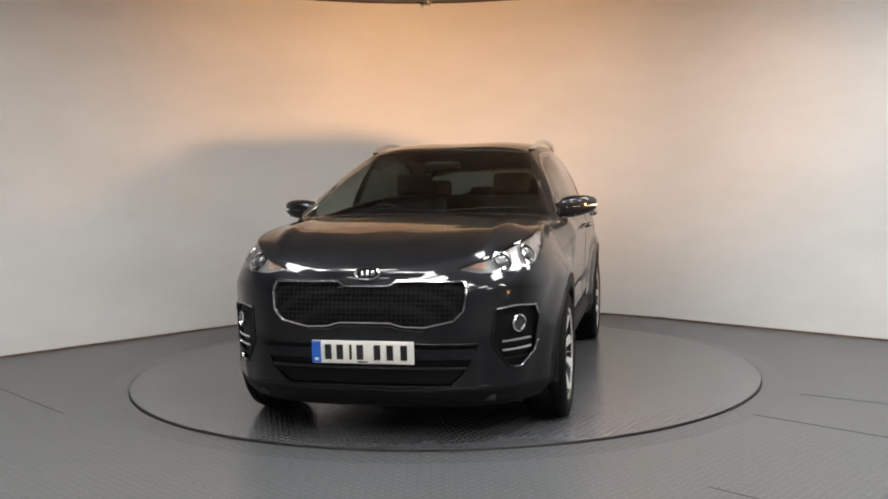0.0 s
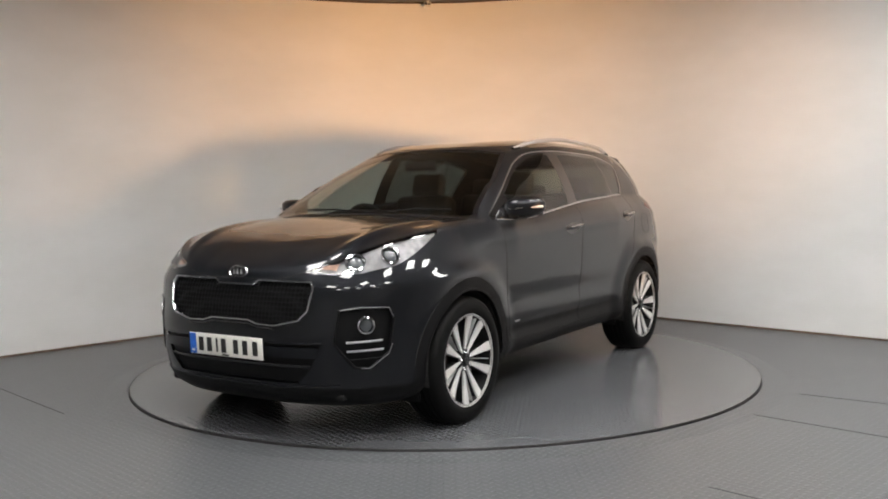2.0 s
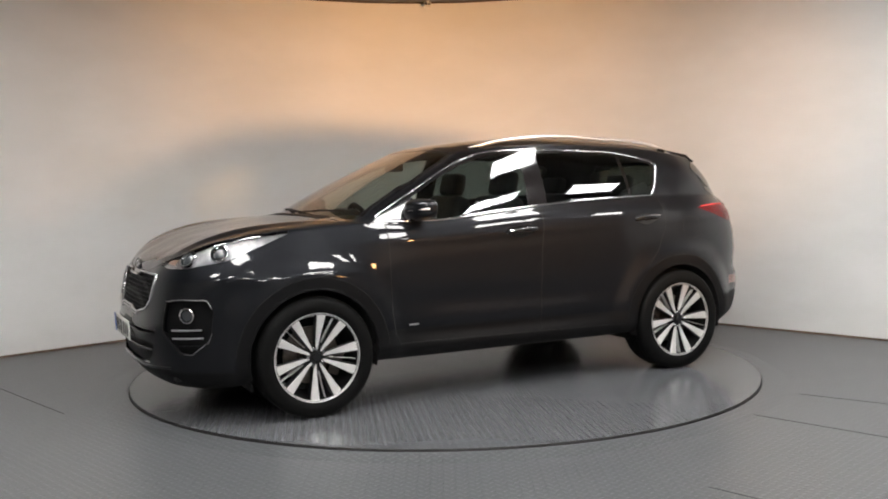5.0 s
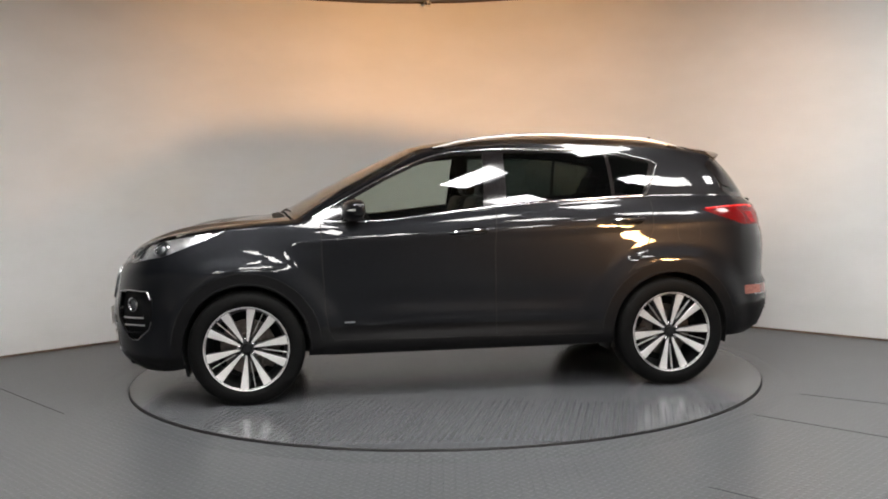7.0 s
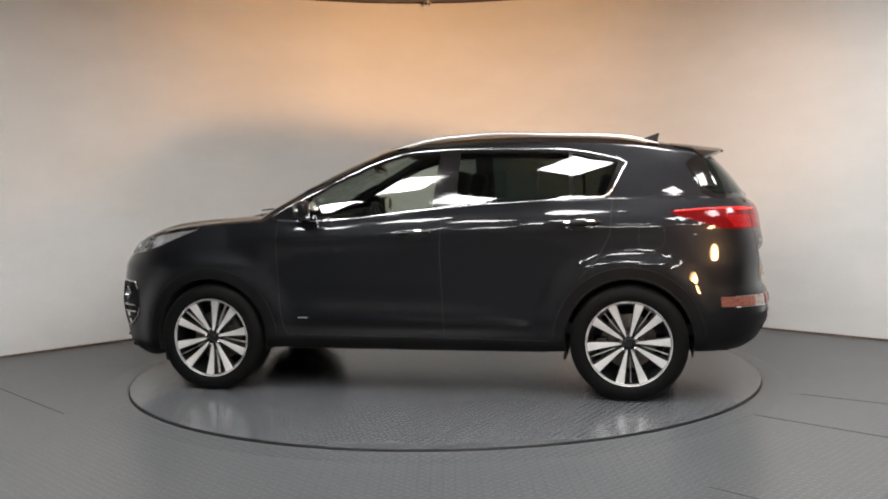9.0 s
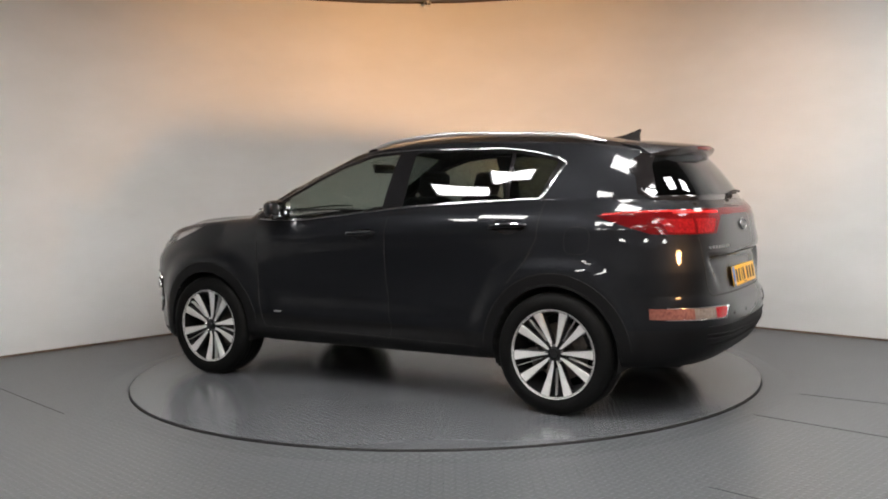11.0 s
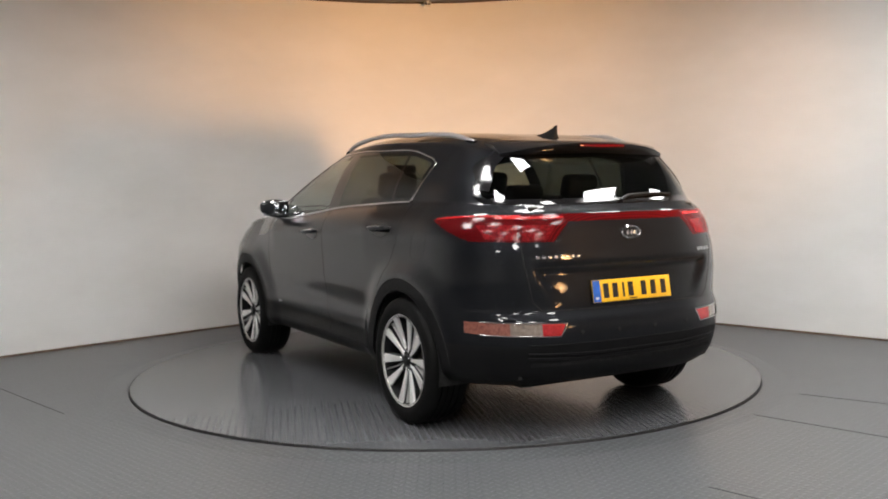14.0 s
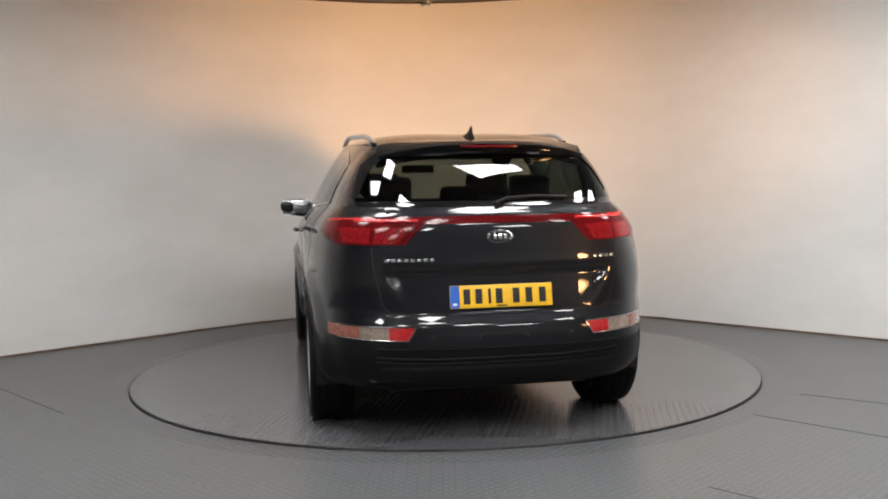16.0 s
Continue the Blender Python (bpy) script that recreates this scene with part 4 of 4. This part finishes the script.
build_wheel(WB, 1, 102)
build_wheel(-WB, 1, 94)
build_wheel(WB, -1, 40)
build_wheel(-WB, -1, 10)

# wheel wells and underside
for wx in (WB, -WB):
    for sy in (1, -1):
        bm = bmesh.new()
        rings = []
        for k in range(25):
            a = radians(-14 + 208 * k / 24)
            rings.append([bm.verts.new((wx + (ARCH_R + 0.002) * math.cos(a), sy * yy, ARCH_Z + (ARCH_R + 0.002) * math.sin(a))) for yy in (0.90, 0.5)])
        for p, q in zip(rings, rings[1:]):
            bm.faces.new((p[0], p[1], q[1], q[0]))
        bm.faces.new([r[1] for r in rings])
        part("wheel_well", bm, UNDER, car)
part("floor_pan", box((3.9, 1.10, 0.10), Matrix.Translation((0, 0, 0.30)), 0.02), UNDER, car)
part("floor_pan", box((1.72, 1.66, 0.06), Matrix.Translation((0, 0, 0.30)), 0.02), UNDER, car)
part("front_undertray", box((0.42, 1.25, 0.05), Matrix.Translation((1.86, 0, 0.255)), 0.02), UNDER, car)
part("rear_undertray", box((0.40, 1.30, 0.05), Matrix.Translation((-1.86, 0, 0.345)), 0.02), UNDER, car)
part("exhaust_silencer", box((0.25, 0.65, 0.12), Matrix.Translation((-1.85, -0.15, 0.33)), 0.05, 3), DISC, car)
for sy in (1, -1):
    part("wheel_deflector", box((0.018, 0.20, 0.10), pose(1.70, 0.735 * sy, 0.225, 0, 8, 0), 0.005), PLASTIC, car, "black flap ahead of the front wheel")
    part("wheel_deflector", box((0.018, 0.20, 0.09), pose(-0.955, 0.735 * sy, 0.275, 0, -8, 0), 0.005), PLASTIC, car, "black flap ahead of the rear wheel")
part("rear_axle", tube([(-WB, -0.70, 0.30), (-WB, 0.70, 0.30)], 0.035), UNDER, car)

# ---- lines, trims and fittings ----
for sy in (1, -1):
    d1, d2 = DOORS[sy]
    belt = [(SH[k], None) for k in range(i2, i3) if -1.215 < SH[k].x < 0.90]
    track = []
    for q, _ in belt:
        p, n = hit("side", q.x, q.z + 0.004, sy)
        track.append((p, n))
    part("belt_trim", ribbon(None, None, 0.012, 0.006, sy, world=track), CHROME, car, "bright chrome strip under the windows")
    upper = [(-1.215, 1.222), (-1.318, 1.405), (-1.303, 1.437), (-1.272, 1.456), (-0.99, 1.513), (-0.625, 1.527), (-0.266, 1.533), (0.06, 1.515), (0.277, 1.453), (0.45, 1.375), (0.633, 1.281), (0.81, 1.189), (0.922, 1.128)]
    up = [Vector((*p, 0)) for p in upper]
    line = [q for q in spline([tuple(v) for v in up[3:]], 90)]
    pts = [(u.x, u.y) for u in spline([tuple(v) for v in up[:4]], 20)] + [(u.x, u.y) for u in line[1:]]
    part("window_trim", ribbon(pts, "side", 0.010, 0.005, sy), CHROME, car, "bright chrome strip over the windows")
    part("window_trim", ribbon([(-1.20, 1.222), (-1.24, 1.265), (-1.285, 1.345), (-1.308, 1.395)], "side", 0.014, 0.006, sy), CHROME, car)
    # shut lines: black strips laid on the skin for the shade in the gaps
    for line_ in ([(0.875, 1.085), (0.868, 0.80), (0.858, 0.55), (0.838, 0.43), (0.805, 0.365)],
                  [(-0.213, 1.155), (-0.195, 0.90), (-0.205, 0.37)],
                  [(-1.242, 1.205), (-1.228, 1.0), (-1.16, 0.86), (-1.05, 0.735)],
                  [(0.805, 0.372), (0.0, 0.362), (-0.86, 0.350)]):
        part("shut_line", ribbon(line_, "side", 0.008, 0.0012, sy), GAP, car)
    ring = [(-1.47 + 0.075 * (abs(math.cos(a)) ** 0.6) * (1 if math.cos(a) > 0 else -1), 0.985 + 0.075 * (abs(math.sin(a)) ** 0.6) * (1 if math.sin(a) > 0 else -1)) for a in [2 * math.pi * k / 28 for k in range(28)]]
    if sy > 0:
        part("fuel_flap_line", ribbon(ring, "side", 0.004, 0.0010, sy, True), GAP, car)
    side_pts = [(q.x, q.y - 0.014) for q in SH[i1 + 2:i2 - 1]]
    part("shut_line", ribbon(side_pts, "top", 0.006, 0.0012, sy), GAP, car)
    for wx in (WB, -WB):
        arc = [(wx + (ARCH_R + 0.072) * math.cos(radians(a)), ARCH_Z + (ARCH_R + 0.072) * math.sin(radians(a))) for a in range(4, 177, 4)]
        part("arch_edge", ribbon(arc, "side", 0.007, 0.0015, sy), GAP, car)
        arc = [(wx + (ARCH_R + 0.006) * math.cos(radians(a)), ARCH_Z + (ARCH_R + 0.006) * math.sin(radians(a))) for a in range(-4, 185, 4)]
        part("arch_lip", ribbon(arc, "side", 0.012, 0.004, sy), PLASTIC, car)
    # handles
    for door, hx, hz in ((d1, -0.03, 1.013), (d2, -1.055, 1.062)):
        pz = []
        for k in range(13):
            t = k / 12
            p, n = hit("side", hx + 0.115 - 0.23 * t, hz - 0.006 + 0.012 * t, sy)
            pz.append(p + n * (0.010 + 0.026 * math.sin(math.pi * t) ** 0.5))
        part("door_handle", tube(pz, lambda t: 0.008 + 0.007 * math.sin(math.pi * min(1, max(0, t))) ** 0.6, 10), PAINT, door, "body-coloured door handle with chrome edge")
        part("handle_strip", tube([q + Vector((0, 0.010 * sy, 0.008)) for q in pz[1:-1]], 0.0052, 8), CHROME, door)
        part("handle_cup", drape("side", [(hx - 0.10, hz - 0.014), (hx, hz - 0.044), (hx + 0.10, hz - 0.018)], [(hx - 0.10, hz + 0.018), (hx, hz + 0.030), (hx + 0.10, hz + 0.012)], 12, 4, 0.0008, sy), GLOSS_BLACK, door)
    part("side_badge", ribbon([(0.745, 0.480), (0.68, 0.480)], "side", 0.010, 0.0015, sy, step=0.01), SATIN, d1, "small silver badge bar")
    # mirror
    mirror = part("door_mirror", drape("side", [(0.90, 1.118), (0.80, 1.110), (0.655, 1.104)], [(0.895, 1.135), (0.81, 1.178), (0.655, 1.235)], 10, 5, 0.004, sy), GLOSS_BLACK, car, "dark door mirror with a bright indicator strip")
    bm = bmesh.new()
    bmesh.ops.create_uvsphere(bm, u_segments=32, v_segments=20, radius=1)
    for v in bm.verts:
        x, y, z = v.co
        e = 0.62
        sgn = lambda q: 1 if q >= 0 else -1
        x, y, z = (sgn(x) * abs(x) ** (e if x < 0 else 0.95), sgn(y) * abs(y) ** 0.8, sgn(z) * abs(z) ** e)
        taper = 1 - 0.18 * y
        v.co = (0.075 * x * (1.0 if x > 0 else 0.55) - 0.03 * y, 0.118 * y, 0.066 * z * taper + 0.012 * y)
    bmesh.ops.transform(bm, matrix=Matrix.Translation((0.665, 0.925 , 1.165)), verts=bm.verts)
    if sy < 0:
        bmesh.ops.scale(bm, vec=(1, -1, 1), verts=bm.verts)
        bmesh.ops.reverse_faces(bm, faces=bm.faces)
    part("housing", bm, PAINT, mirror)
    part("mirror_glass", box((0.004, 0.19, 0.105), Matrix.Translation((0.621, 0.93 * sy, 1.167)), 0.0015), CHROME, mirror, "silvered mirror glass")
    part("mirror_arm", box((0.06, 0.14, 0.035), pose(0.70, 0.845 * sy, 1.108, 8 * sy, 0, 0), 0.012), GLOSS_BLACK, mirror)
    strip = [(0.742 - 0.07 * t ** 2, sy * (0.86 + 0.185 * t), 1.158 + 0.012 * t) for t in [k / 10 for k in range(11)]]
    part("indicator_strip", tube(strip, 0.0065, 8), plain("pale_indicator_lens", (0.75, 0.74, 0.70), 0.2, coat=1.0), mirror, "pale clear indicator strip")
    # roof rail
    keys = []
    for k in range(9):
        t = k / 8
        x = 0.14 - 1.66 * t
        p, n = hit("top", x, 0.596 - 0.09 * max(0, -x - 0.9) - 0.12 * max(0, x + 0.15), sy)
        keys.append((p.x, p.y, p.z + 0.008 + 0.036 * min(1, math.sin(math.pi * t) ** 0.5)))
    rail = spline(keys, 48)
    part("roof_rail", tube(rail, lambda t: 0.0095 + 0.0065 * min(1.0, 4 * math.sin(math.pi * min(1, max(0, t)))), 12, 0.9), SATIN, car, "satin aluminium roof rail")
    part("roof_rail_foot", tube([q - Vector((0, 0, 0.006)) for q in rail[:3]], 0.013, 10), PLASTIC, car)
    part("roof_rail_foot", tube([q - Vector((0, 0, 0.006)) for q in rail[-3:]], 0.013, 10), PLASTIC, car)

# bonnet edge, screen surround, tailgate lines
front_line = [hit("front", y, q.z - 0.008) for q, y in [(SH[k], SH[k].y * s) for s in (-1, 1) for k in (range(i1, -1, -1) if s == -1 else range(1, i1 + 1))]]
part("shut_line", ribbon(None, None, 0.006, 0.0012, world=front_line), GAP, car)
part("cowl_panel", drape("top", [(1.175, -0.55), (1.20, 0), (1.175, 0.55)], [(1.10, -0.55), (1.155, 0), (1.10, 0.55)], 24, 3, 0.004), PLASTIC, car, "black cowl at the foot of the windscreen")
for sy in (1, -1):
    part("screen_edge", ribbon([(0.765, 1.13), (0.735, 1.18), (0.672, 1.33), (0.60, 1.445), (0.547, 1.515)], "front", 0.030, 0.003, sy), GLOSS_BLACK, car)
    part("wiper_arm", tube([(1.13, 0.05 * sy + 0.1, 1.150), (1.10, -0.30 * sy + 0.1, 1.168), (1.06, -0.55 * sy + 0.1, 1.165)], 0.005, 8), PLASTIC, car)
part("screen_edge", ribbon([(-0.548, 1.515), (-0.30, 1.546), (0, 1.550), (0.30, 1.546), (0.548, 1.515)], "front", 0.022, 0.003), GLOSS_BLACK, car)
part("shut_line", ribbon([(0.655, 1.20), (0.638, 1.15)], "rear", 0.006, 0.0012), GAP, car)
part("shut_line", ribbon([(0.63, 1.0), (0.625, 0.90), (0.585, 0.715), (0.54, 0.672), (0, 0.668), (-0.54, 0.672), (-0.585, 0.715), (-0.625, 0.90), (-0.63, 1.0)], "rear", 0.008, 0.0012), GAP, car)
# Black strip in place of the shade under the recess's upper lip.
part("number_recess_edge", ribbon([(-0.57, 0.885), (0, 0.892), (0.57, 0.885)], "rear", 0.012, 0.0015), GAP, car)
part("bumper_strip", ribbon([(-0.62, 0.505), (0, 0.500), (0.62, 0.505)], "rear", 0.010, 0.004), PLASTIC, car)
# Black strip painted on for a groove's shade.
part("bumper_groove", ribbon([(-0.60, 0.405), (0, 0.400), (0.60, 0.405)], "rear", 0.022, 0.002), GAP, car)
for zz in (0.452, 0.428):
    part("bumper_rib", ribbon([(-0.62, zz + 0.012), (-0.3, zz), (0.3, zz), (0.62, zz + 0.012)], "rear", 0.010, 0.007), PLASTIC, car)
part("rear_screen_edge", ribbon([(-0.685, 1.212), (0, 1.208), (0.685, 1.212), (0.704, 1.25), (0.65, 1.37), (0.54, 1.487), (-0.54, 1.487), (-0.65, 1.37), (-0.704, 1.25)], "rear", 0.034, 0.002, closed=True), GLOSS_BLACK, car, "black edge of the rear window")
part("lip_line", ribbon([(-0.62, 0.318), (-0.3, 0.303), (0.3, 0.303), (0.62, 0.318)], "front", 0.014, 0.008), PAINT, car, "grey splitter line")
part("intake_bar", ribbon([(-0.54, 0.482), (0, 0.485), (0.54, 0.482)], "front", 0.055, 0.004), PAINT, car, "painted bar behind the plate")
part("intake_bar", ribbon([(-0.50, 0.415), (0, 0.416), (0.50, 0.415)], "front", 0.014, 0.004), GLOSS_BLACK, car)
part("intake_trim", ribbon([(-0.56, 0.530), (0, 0.534), (0.56, 0.530)], "front", 0.009, 0.005), PAINT, car)

G_OUT = [(-0.155, 0.832), (-0.115, 0.810), (0.115, 0.810), (0.155, 0.832), (0.485, 0.830), (0.502, 0.80), (0.487, 0.69), (0.44, 0.643), (0.30, 0.613), (0.19, 0.617), (0.13, 0.634), (-0.13, 0.634), (-0.19, 0.617), (-0.30, 0.613), (-0.44, 0.643), (-0.487, 0.69), (-0.502, 0.80), (-0.485, 0.830)]
part("grille_surround", ribbon(G_OUT, "front", 0.012, 0.010, closed=True), CHROME, car, "bright chrome grille surround")
part("lower_grille_trim", ribbon([(-0.30, 0.598), (-0.19, 0.602), (-0.13, 0.618), (0.13, 0.618), (0.19, 0.602), (0.30, 0.598)], "front", 0.012, 0.008), GLOSS_BLACK, car)


def oval_badge(view, b, label, a=0.0):
    m = frame_on(view, a, b, 1, 0.004)
    bm = lathe([(0.044, 0), (0.0655, 0), (0.066, -0.006), (0.060, -0.010), (0.056, -0.007), (0.054, -0.004), (0, -0.003)], 48)
    bmesh.ops.scale(bm, vec=(1, 1, 0.52), verts=bm.verts)
    ob = part("oval_badge", bm, CHROME, car, label, at=m @ Matrix.Rotation(radians(-90), 4, "X"))
    bm = lathe([(0.053, -0.0055), (0, -0.0058)], 40)
    bmesh.ops.scale(bm, vec=(1, 1, 0.50), verts=bm.verts)
    part("badge_field", bm, GLOSS_BLACK, ob)
    for k in (-1, 0, 1):
        part("badge_bar", box((0.016, 0.004, 0.026), Matrix.Translation((0.026 * k, -0.007, 0)) , 0.001), CHROME, ob)


oval_badge("front", 0.870, "oval chrome badge on the bonnet lip")
oval_badge("rear", 1.045, "oval chrome badge on the tailgate")


def number_plate(view, b, face, label, tilt=0):
    m = frame_on(view, 0.0, b, 1, 0.026 if view == "front" else 0.014)
    if tilt:
        m = m @ Matrix.Rotation(radians(tilt), 4, "X")
    ob = part("number_plate", box((0.520, 0.113, 0.006), None, 0.002), face, car, label, at=m)
    part("plate_band", box((0.046, 0.109, 0.002), Matrix.Translation((-0.2355, 0, 0.0035))), PLATE_BLUE, ob, "blue band")
    part("band_mark", box((0.020, 0.012, 0.002), Matrix.Translation((-0.2355, -0.036, 0.0042))), PLATE_W, ob)
    for k, x in enumerate((-0.175, -0.115, -0.060, -0.012, 0.075, 0.140, 0.210)):
        part("plate_bar", box((0.034 if k != 2 else 0.013, 0.074, 0.002), Matrix.Translation((x, 0, 0.0035))), INK, ob, "black bar")
    part("maker_bar", box((0.05, 0.007, 0.0015), Matrix.Translation((0.0, -0.048, 0.0035))), INK, ob)


number_plate("front", 0.497, PLATE_W, "white front number plate with plain black bars")
number_plate("rear", 0.750, PLATE_Y, "yellow rear number plate with plain black bars", 0)
for k in range(8):
    y = 0.56 - 0.031 * k
    part("name_bar", box((0.021, 0.015, 0.003), None, 0.001), CHROME, car, "chrome name bar", at=frame_on("rear", y, 0.938, 1, 0.001))
for k in range(4):
    part("trim_bar", box((0.024, 0.018, 0.004), None, 0.001), CHROME, car, "chrome trim bar", at=frame_on("rear", -0.50 - 0.032 * k, 0.935, 1, 0.001))

# spoiler, brake lamp, aerial, rear wiper
bm = bmesh.new()
rows = []
for j in range(29):
    y = -0.555 + 1.11 * j / 28
    q = abs(y) / 0.555
    x0 = -1.60
    p0, _ = hit("top", x0, y * 0.93)
    tip = -1.940 + 0.15 * q ** 3
    zt = 1.518 - 0.052 * q ** 2.4
    pr = [(x0, p0.z + 0.003), (x0 - 0.12, p0.z * 0.5 + zt * 0.5 + 0.012), (tip + 0.02, zt + 0.004), (tip, zt - 0.004), (tip + 0.01, zt - 0.022), (tip + 0.08, zt - 0.066), (-1.76 + 0.04 * q, 1.44)]
    rows.append([bm.verts.new((x, y * (0.97 if i in (0, 6) else 1.0), z)) for i, (x, z) in enumerate(pr)])
for p, q in zip(rows, rows[1:]):
    for j in range(6):
        bm.faces.new((p[j], p[j + 1], q[j + 1], q[j]))
bm.faces.new(rows[0])
bm.faces.new(rows[-1])
bmesh.ops.recalc_face_normals(bm, faces=bm.faces)
spoiler = part("spoiler", bm, PAINT, car, "roof spoiler in body colour")
part("brake_lamp", box((0.006, 0.30, 0.014), Matrix.Translation((-1.938, 0, 1.500)), 0.002), RED, spoiler, "dark red high brake lamp")
for sy in (1, -1):
    part("spoiler_fin", drape("rear", [(0.49, 1.475), (0.595, 1.385), (0.66, 1.262)], [(0.545, 1.478), (0.645, 1.40), (0.690, 1.275)], 14, 4, 0.006, sy), GLOSS_BLACK, spoiler, "gloss black side fin")
bm = bmesh.new()
rows = []
for k in range(10):
    t = k / 9
    x = -1.36 - 0.17 * t
    zb = hit("top", x, 0)[0].z - 0.004
    h = 0.012 + 0.075 * max(0, t) ** 1.5 * (1 if t < 0.93 else 0.9)
    w = 0.030 * (1 - 0.35 * t)
    rows.append([bm.verts.new((x - (0.012 * t if s in (2,) else 0), y, z)) for s, (y, z) in enumerate(((-w, zb), (-w * 0.45, zb + h * 0.5), (0, zb + h), (w * 0.45, zb + h * 0.5), (w, zb)))])
for p, q in zip(rows, rows[1:]):
    for j in range(4):
        bm.faces.new((p[j], p[j + 1], q[j + 1], q[j]))
bm.faces.new(rows[0])
bm.faces.new(rows[-1])
bmesh.ops.recalc_face_normals(bm, faces=bm.faces)
part("aerial_fin", bm, PLASTIC, car, "black shark-fin aerial")
pw = [hit("rear", y, z) for y, z in ((0.0, 1.20), (-0.06, 1.225), (-0.2, 1.233), (-0.38, 1.228))]
part("rear_wiper", tube([p + n * 0.014 for p, n in pw], lambda t: 0.013 - 0.006 * t, 8), PLASTIC, car, "black rear wiper")
for y, z in ((-0.35, 0.56), (0.35, 0.56), (-0.12, 0.555), (0.12, 0.555)):
    part("parking_sensor", lathe([(0.011, 0), (0.010, -0.002), (0, -0.003)], 16), GAP, car, at=frame_on("rear", y, z, 1, 0.0) @ Matrix.Rotation(radians(-90), 4, "X"))

# ---- inside the car ----


def seat(x, y, wide=0.52):
    s = part("seat", box((0.50, wide, 0.16), pose(x + 0.02, y, 0.60, 0, -6, 0), 0.05, 3), FABRIC, car, "black leather seat")
    part("backrest", box((0.15, wide - 0.03, 0.64), pose(x - 0.30, y, 0.92, 0, -17, 0), 0.055, 3), FABRIC, s)
    part("headrest", box((0.10, 0.27, 0.17), pose(x - 0.42, y, 1.315, 0, -14, 0), 0.04, 3), FABRIC, s)
    for dy in (-0.06, 0.06):
        part("headrest_post", tube([(x - 0.415, y + dy, 1.20), (x - 0.42, y + dy, 1.28)], 0.007, 8), CHROME, s)


seat(0.18, 0.37)
seat(0.18, -0.37)
bench = part("rear_bench", box((0.50, 1.26, 0.18), pose(-0.75, 0, 0.62, 0, -5, 0), 0.05, 3), FABRIC, car, "black leather rear bench")
part("backrest", box((0.15, 1.26, 0.62), pose(-1.08, 0, 0.93, 0, -20, 0), 0.05, 3), FABRIC, bench)
for y in (-0.42, 0.0, 0.42):
    part("headrest", box((0.09, 0.25, 0.15 if y else 0.10), pose(-1.20, y, 1.285 if y else 1.25, 0, -16, 0), 0.035, 3), FABRIC, bench)
dash = part("dashboard", box((0.42, 1.46, 0.34), pose(0.84, 0, 0.93, 0, 8, 0), 0.07, 3), TRIM_IN, car, "black dashboard")
part("dash_hood", box((0.20, 0.40, 0.07), pose(0.70, -0.37, 1.11, 0, 10, 0), 0.03, 3), TRIM_IN, dash)
bm = bmesh.new()
N1, N2 = 40, 10
vv = [[bm.verts.new(((0.180 + 0.016 * math.cos(b)) * math.cos(a), (0.180 + 0.016 * math.cos(b)) * math.sin(a), 0.016 * math.sin(b))) for b in [2 * math.pi * j / N2 for j in range(N2)]] for a in [2 * math.pi * i / N1 for i in range(N1)]]
for i in range(N1):
    for j in range(N2):
        bm.faces.new((vv[i][j], vv[(i + 1) % N1][j], vv[(i + 1) % N1][(j + 1) % N2], vv[i][(j + 1) % N2]))
add_box(bm, (0.33, 0.035, 0.02), None, 0.006)
add_box(bm, (0.14, 0.11, 0.03), None, 0.012)
bmesh.ops.recalc_face_normals(bm, faces=bm.faces)
part("steering_wheel", bm, TRIM_IN, car, "black steering wheel", at=pose(0.50, -0.37, 1.02, 0, -65, 0))
part("cabin_floor", box((2.9, 1.60, 0.08), Matrix.Translation((-0.45, 0, 0.42)), 0.02), TRIM_IN, car)
part("boot_floor", box((0.75, 1.20, 0.06), Matrix.Translation((-1.60, 0, 0.78)), 0.02), TRIM_IN, car)
part("centre_console", box((0.9, 0.22, 0.32), Matrix.Translation((0.25, 0, 0.58)), 0.04, 3), TRIM_IN, car)
panel_part("headlining", {G_ROOF}, HEADLINER, car, "dark cloth headlining", inset=0.035)
for sy in (1, -1):
    panel_part("door_card", {G_DOOR1, G_DOOR2}, TRIM_IN, car, "black inner door trim", lambda c, sy=sy: c.y * sy > 0 and c.z > 0.4, inset=0.06)
part("rear_view_mirror", box((0.03, 0.25, 0.065), pose(0.42, 0, 1.44, 0, 10, 0), 0.012, 3), GLOSS_BLACK, car)
part("tailgate_trim", box((0.03, 1.10, 0.30), pose(-2.0, 0, 1.04, 0, -12, 0), 0.01), TRIM_IN, car)

shell.free()

# ---- the turntable and the car on it turn together ----
OFFSET = pose(0.007, 0.106, 0.0)


def heading(t):
    return 257.054 - 9.94553 * t + 0.0071975 * t * t + 0.000149462 * t ** 3


def motions():
    steps = [0.5 * k for k in range(33)]
    walk(turntable, [(t, pose(0, 0, 0, 0, 0, heading(t))) for t in steps])
    walk(car, [(t, pose(0, 0, 0, 0, 0, heading(t)) @ OFFSET) for t in steps])


motions()
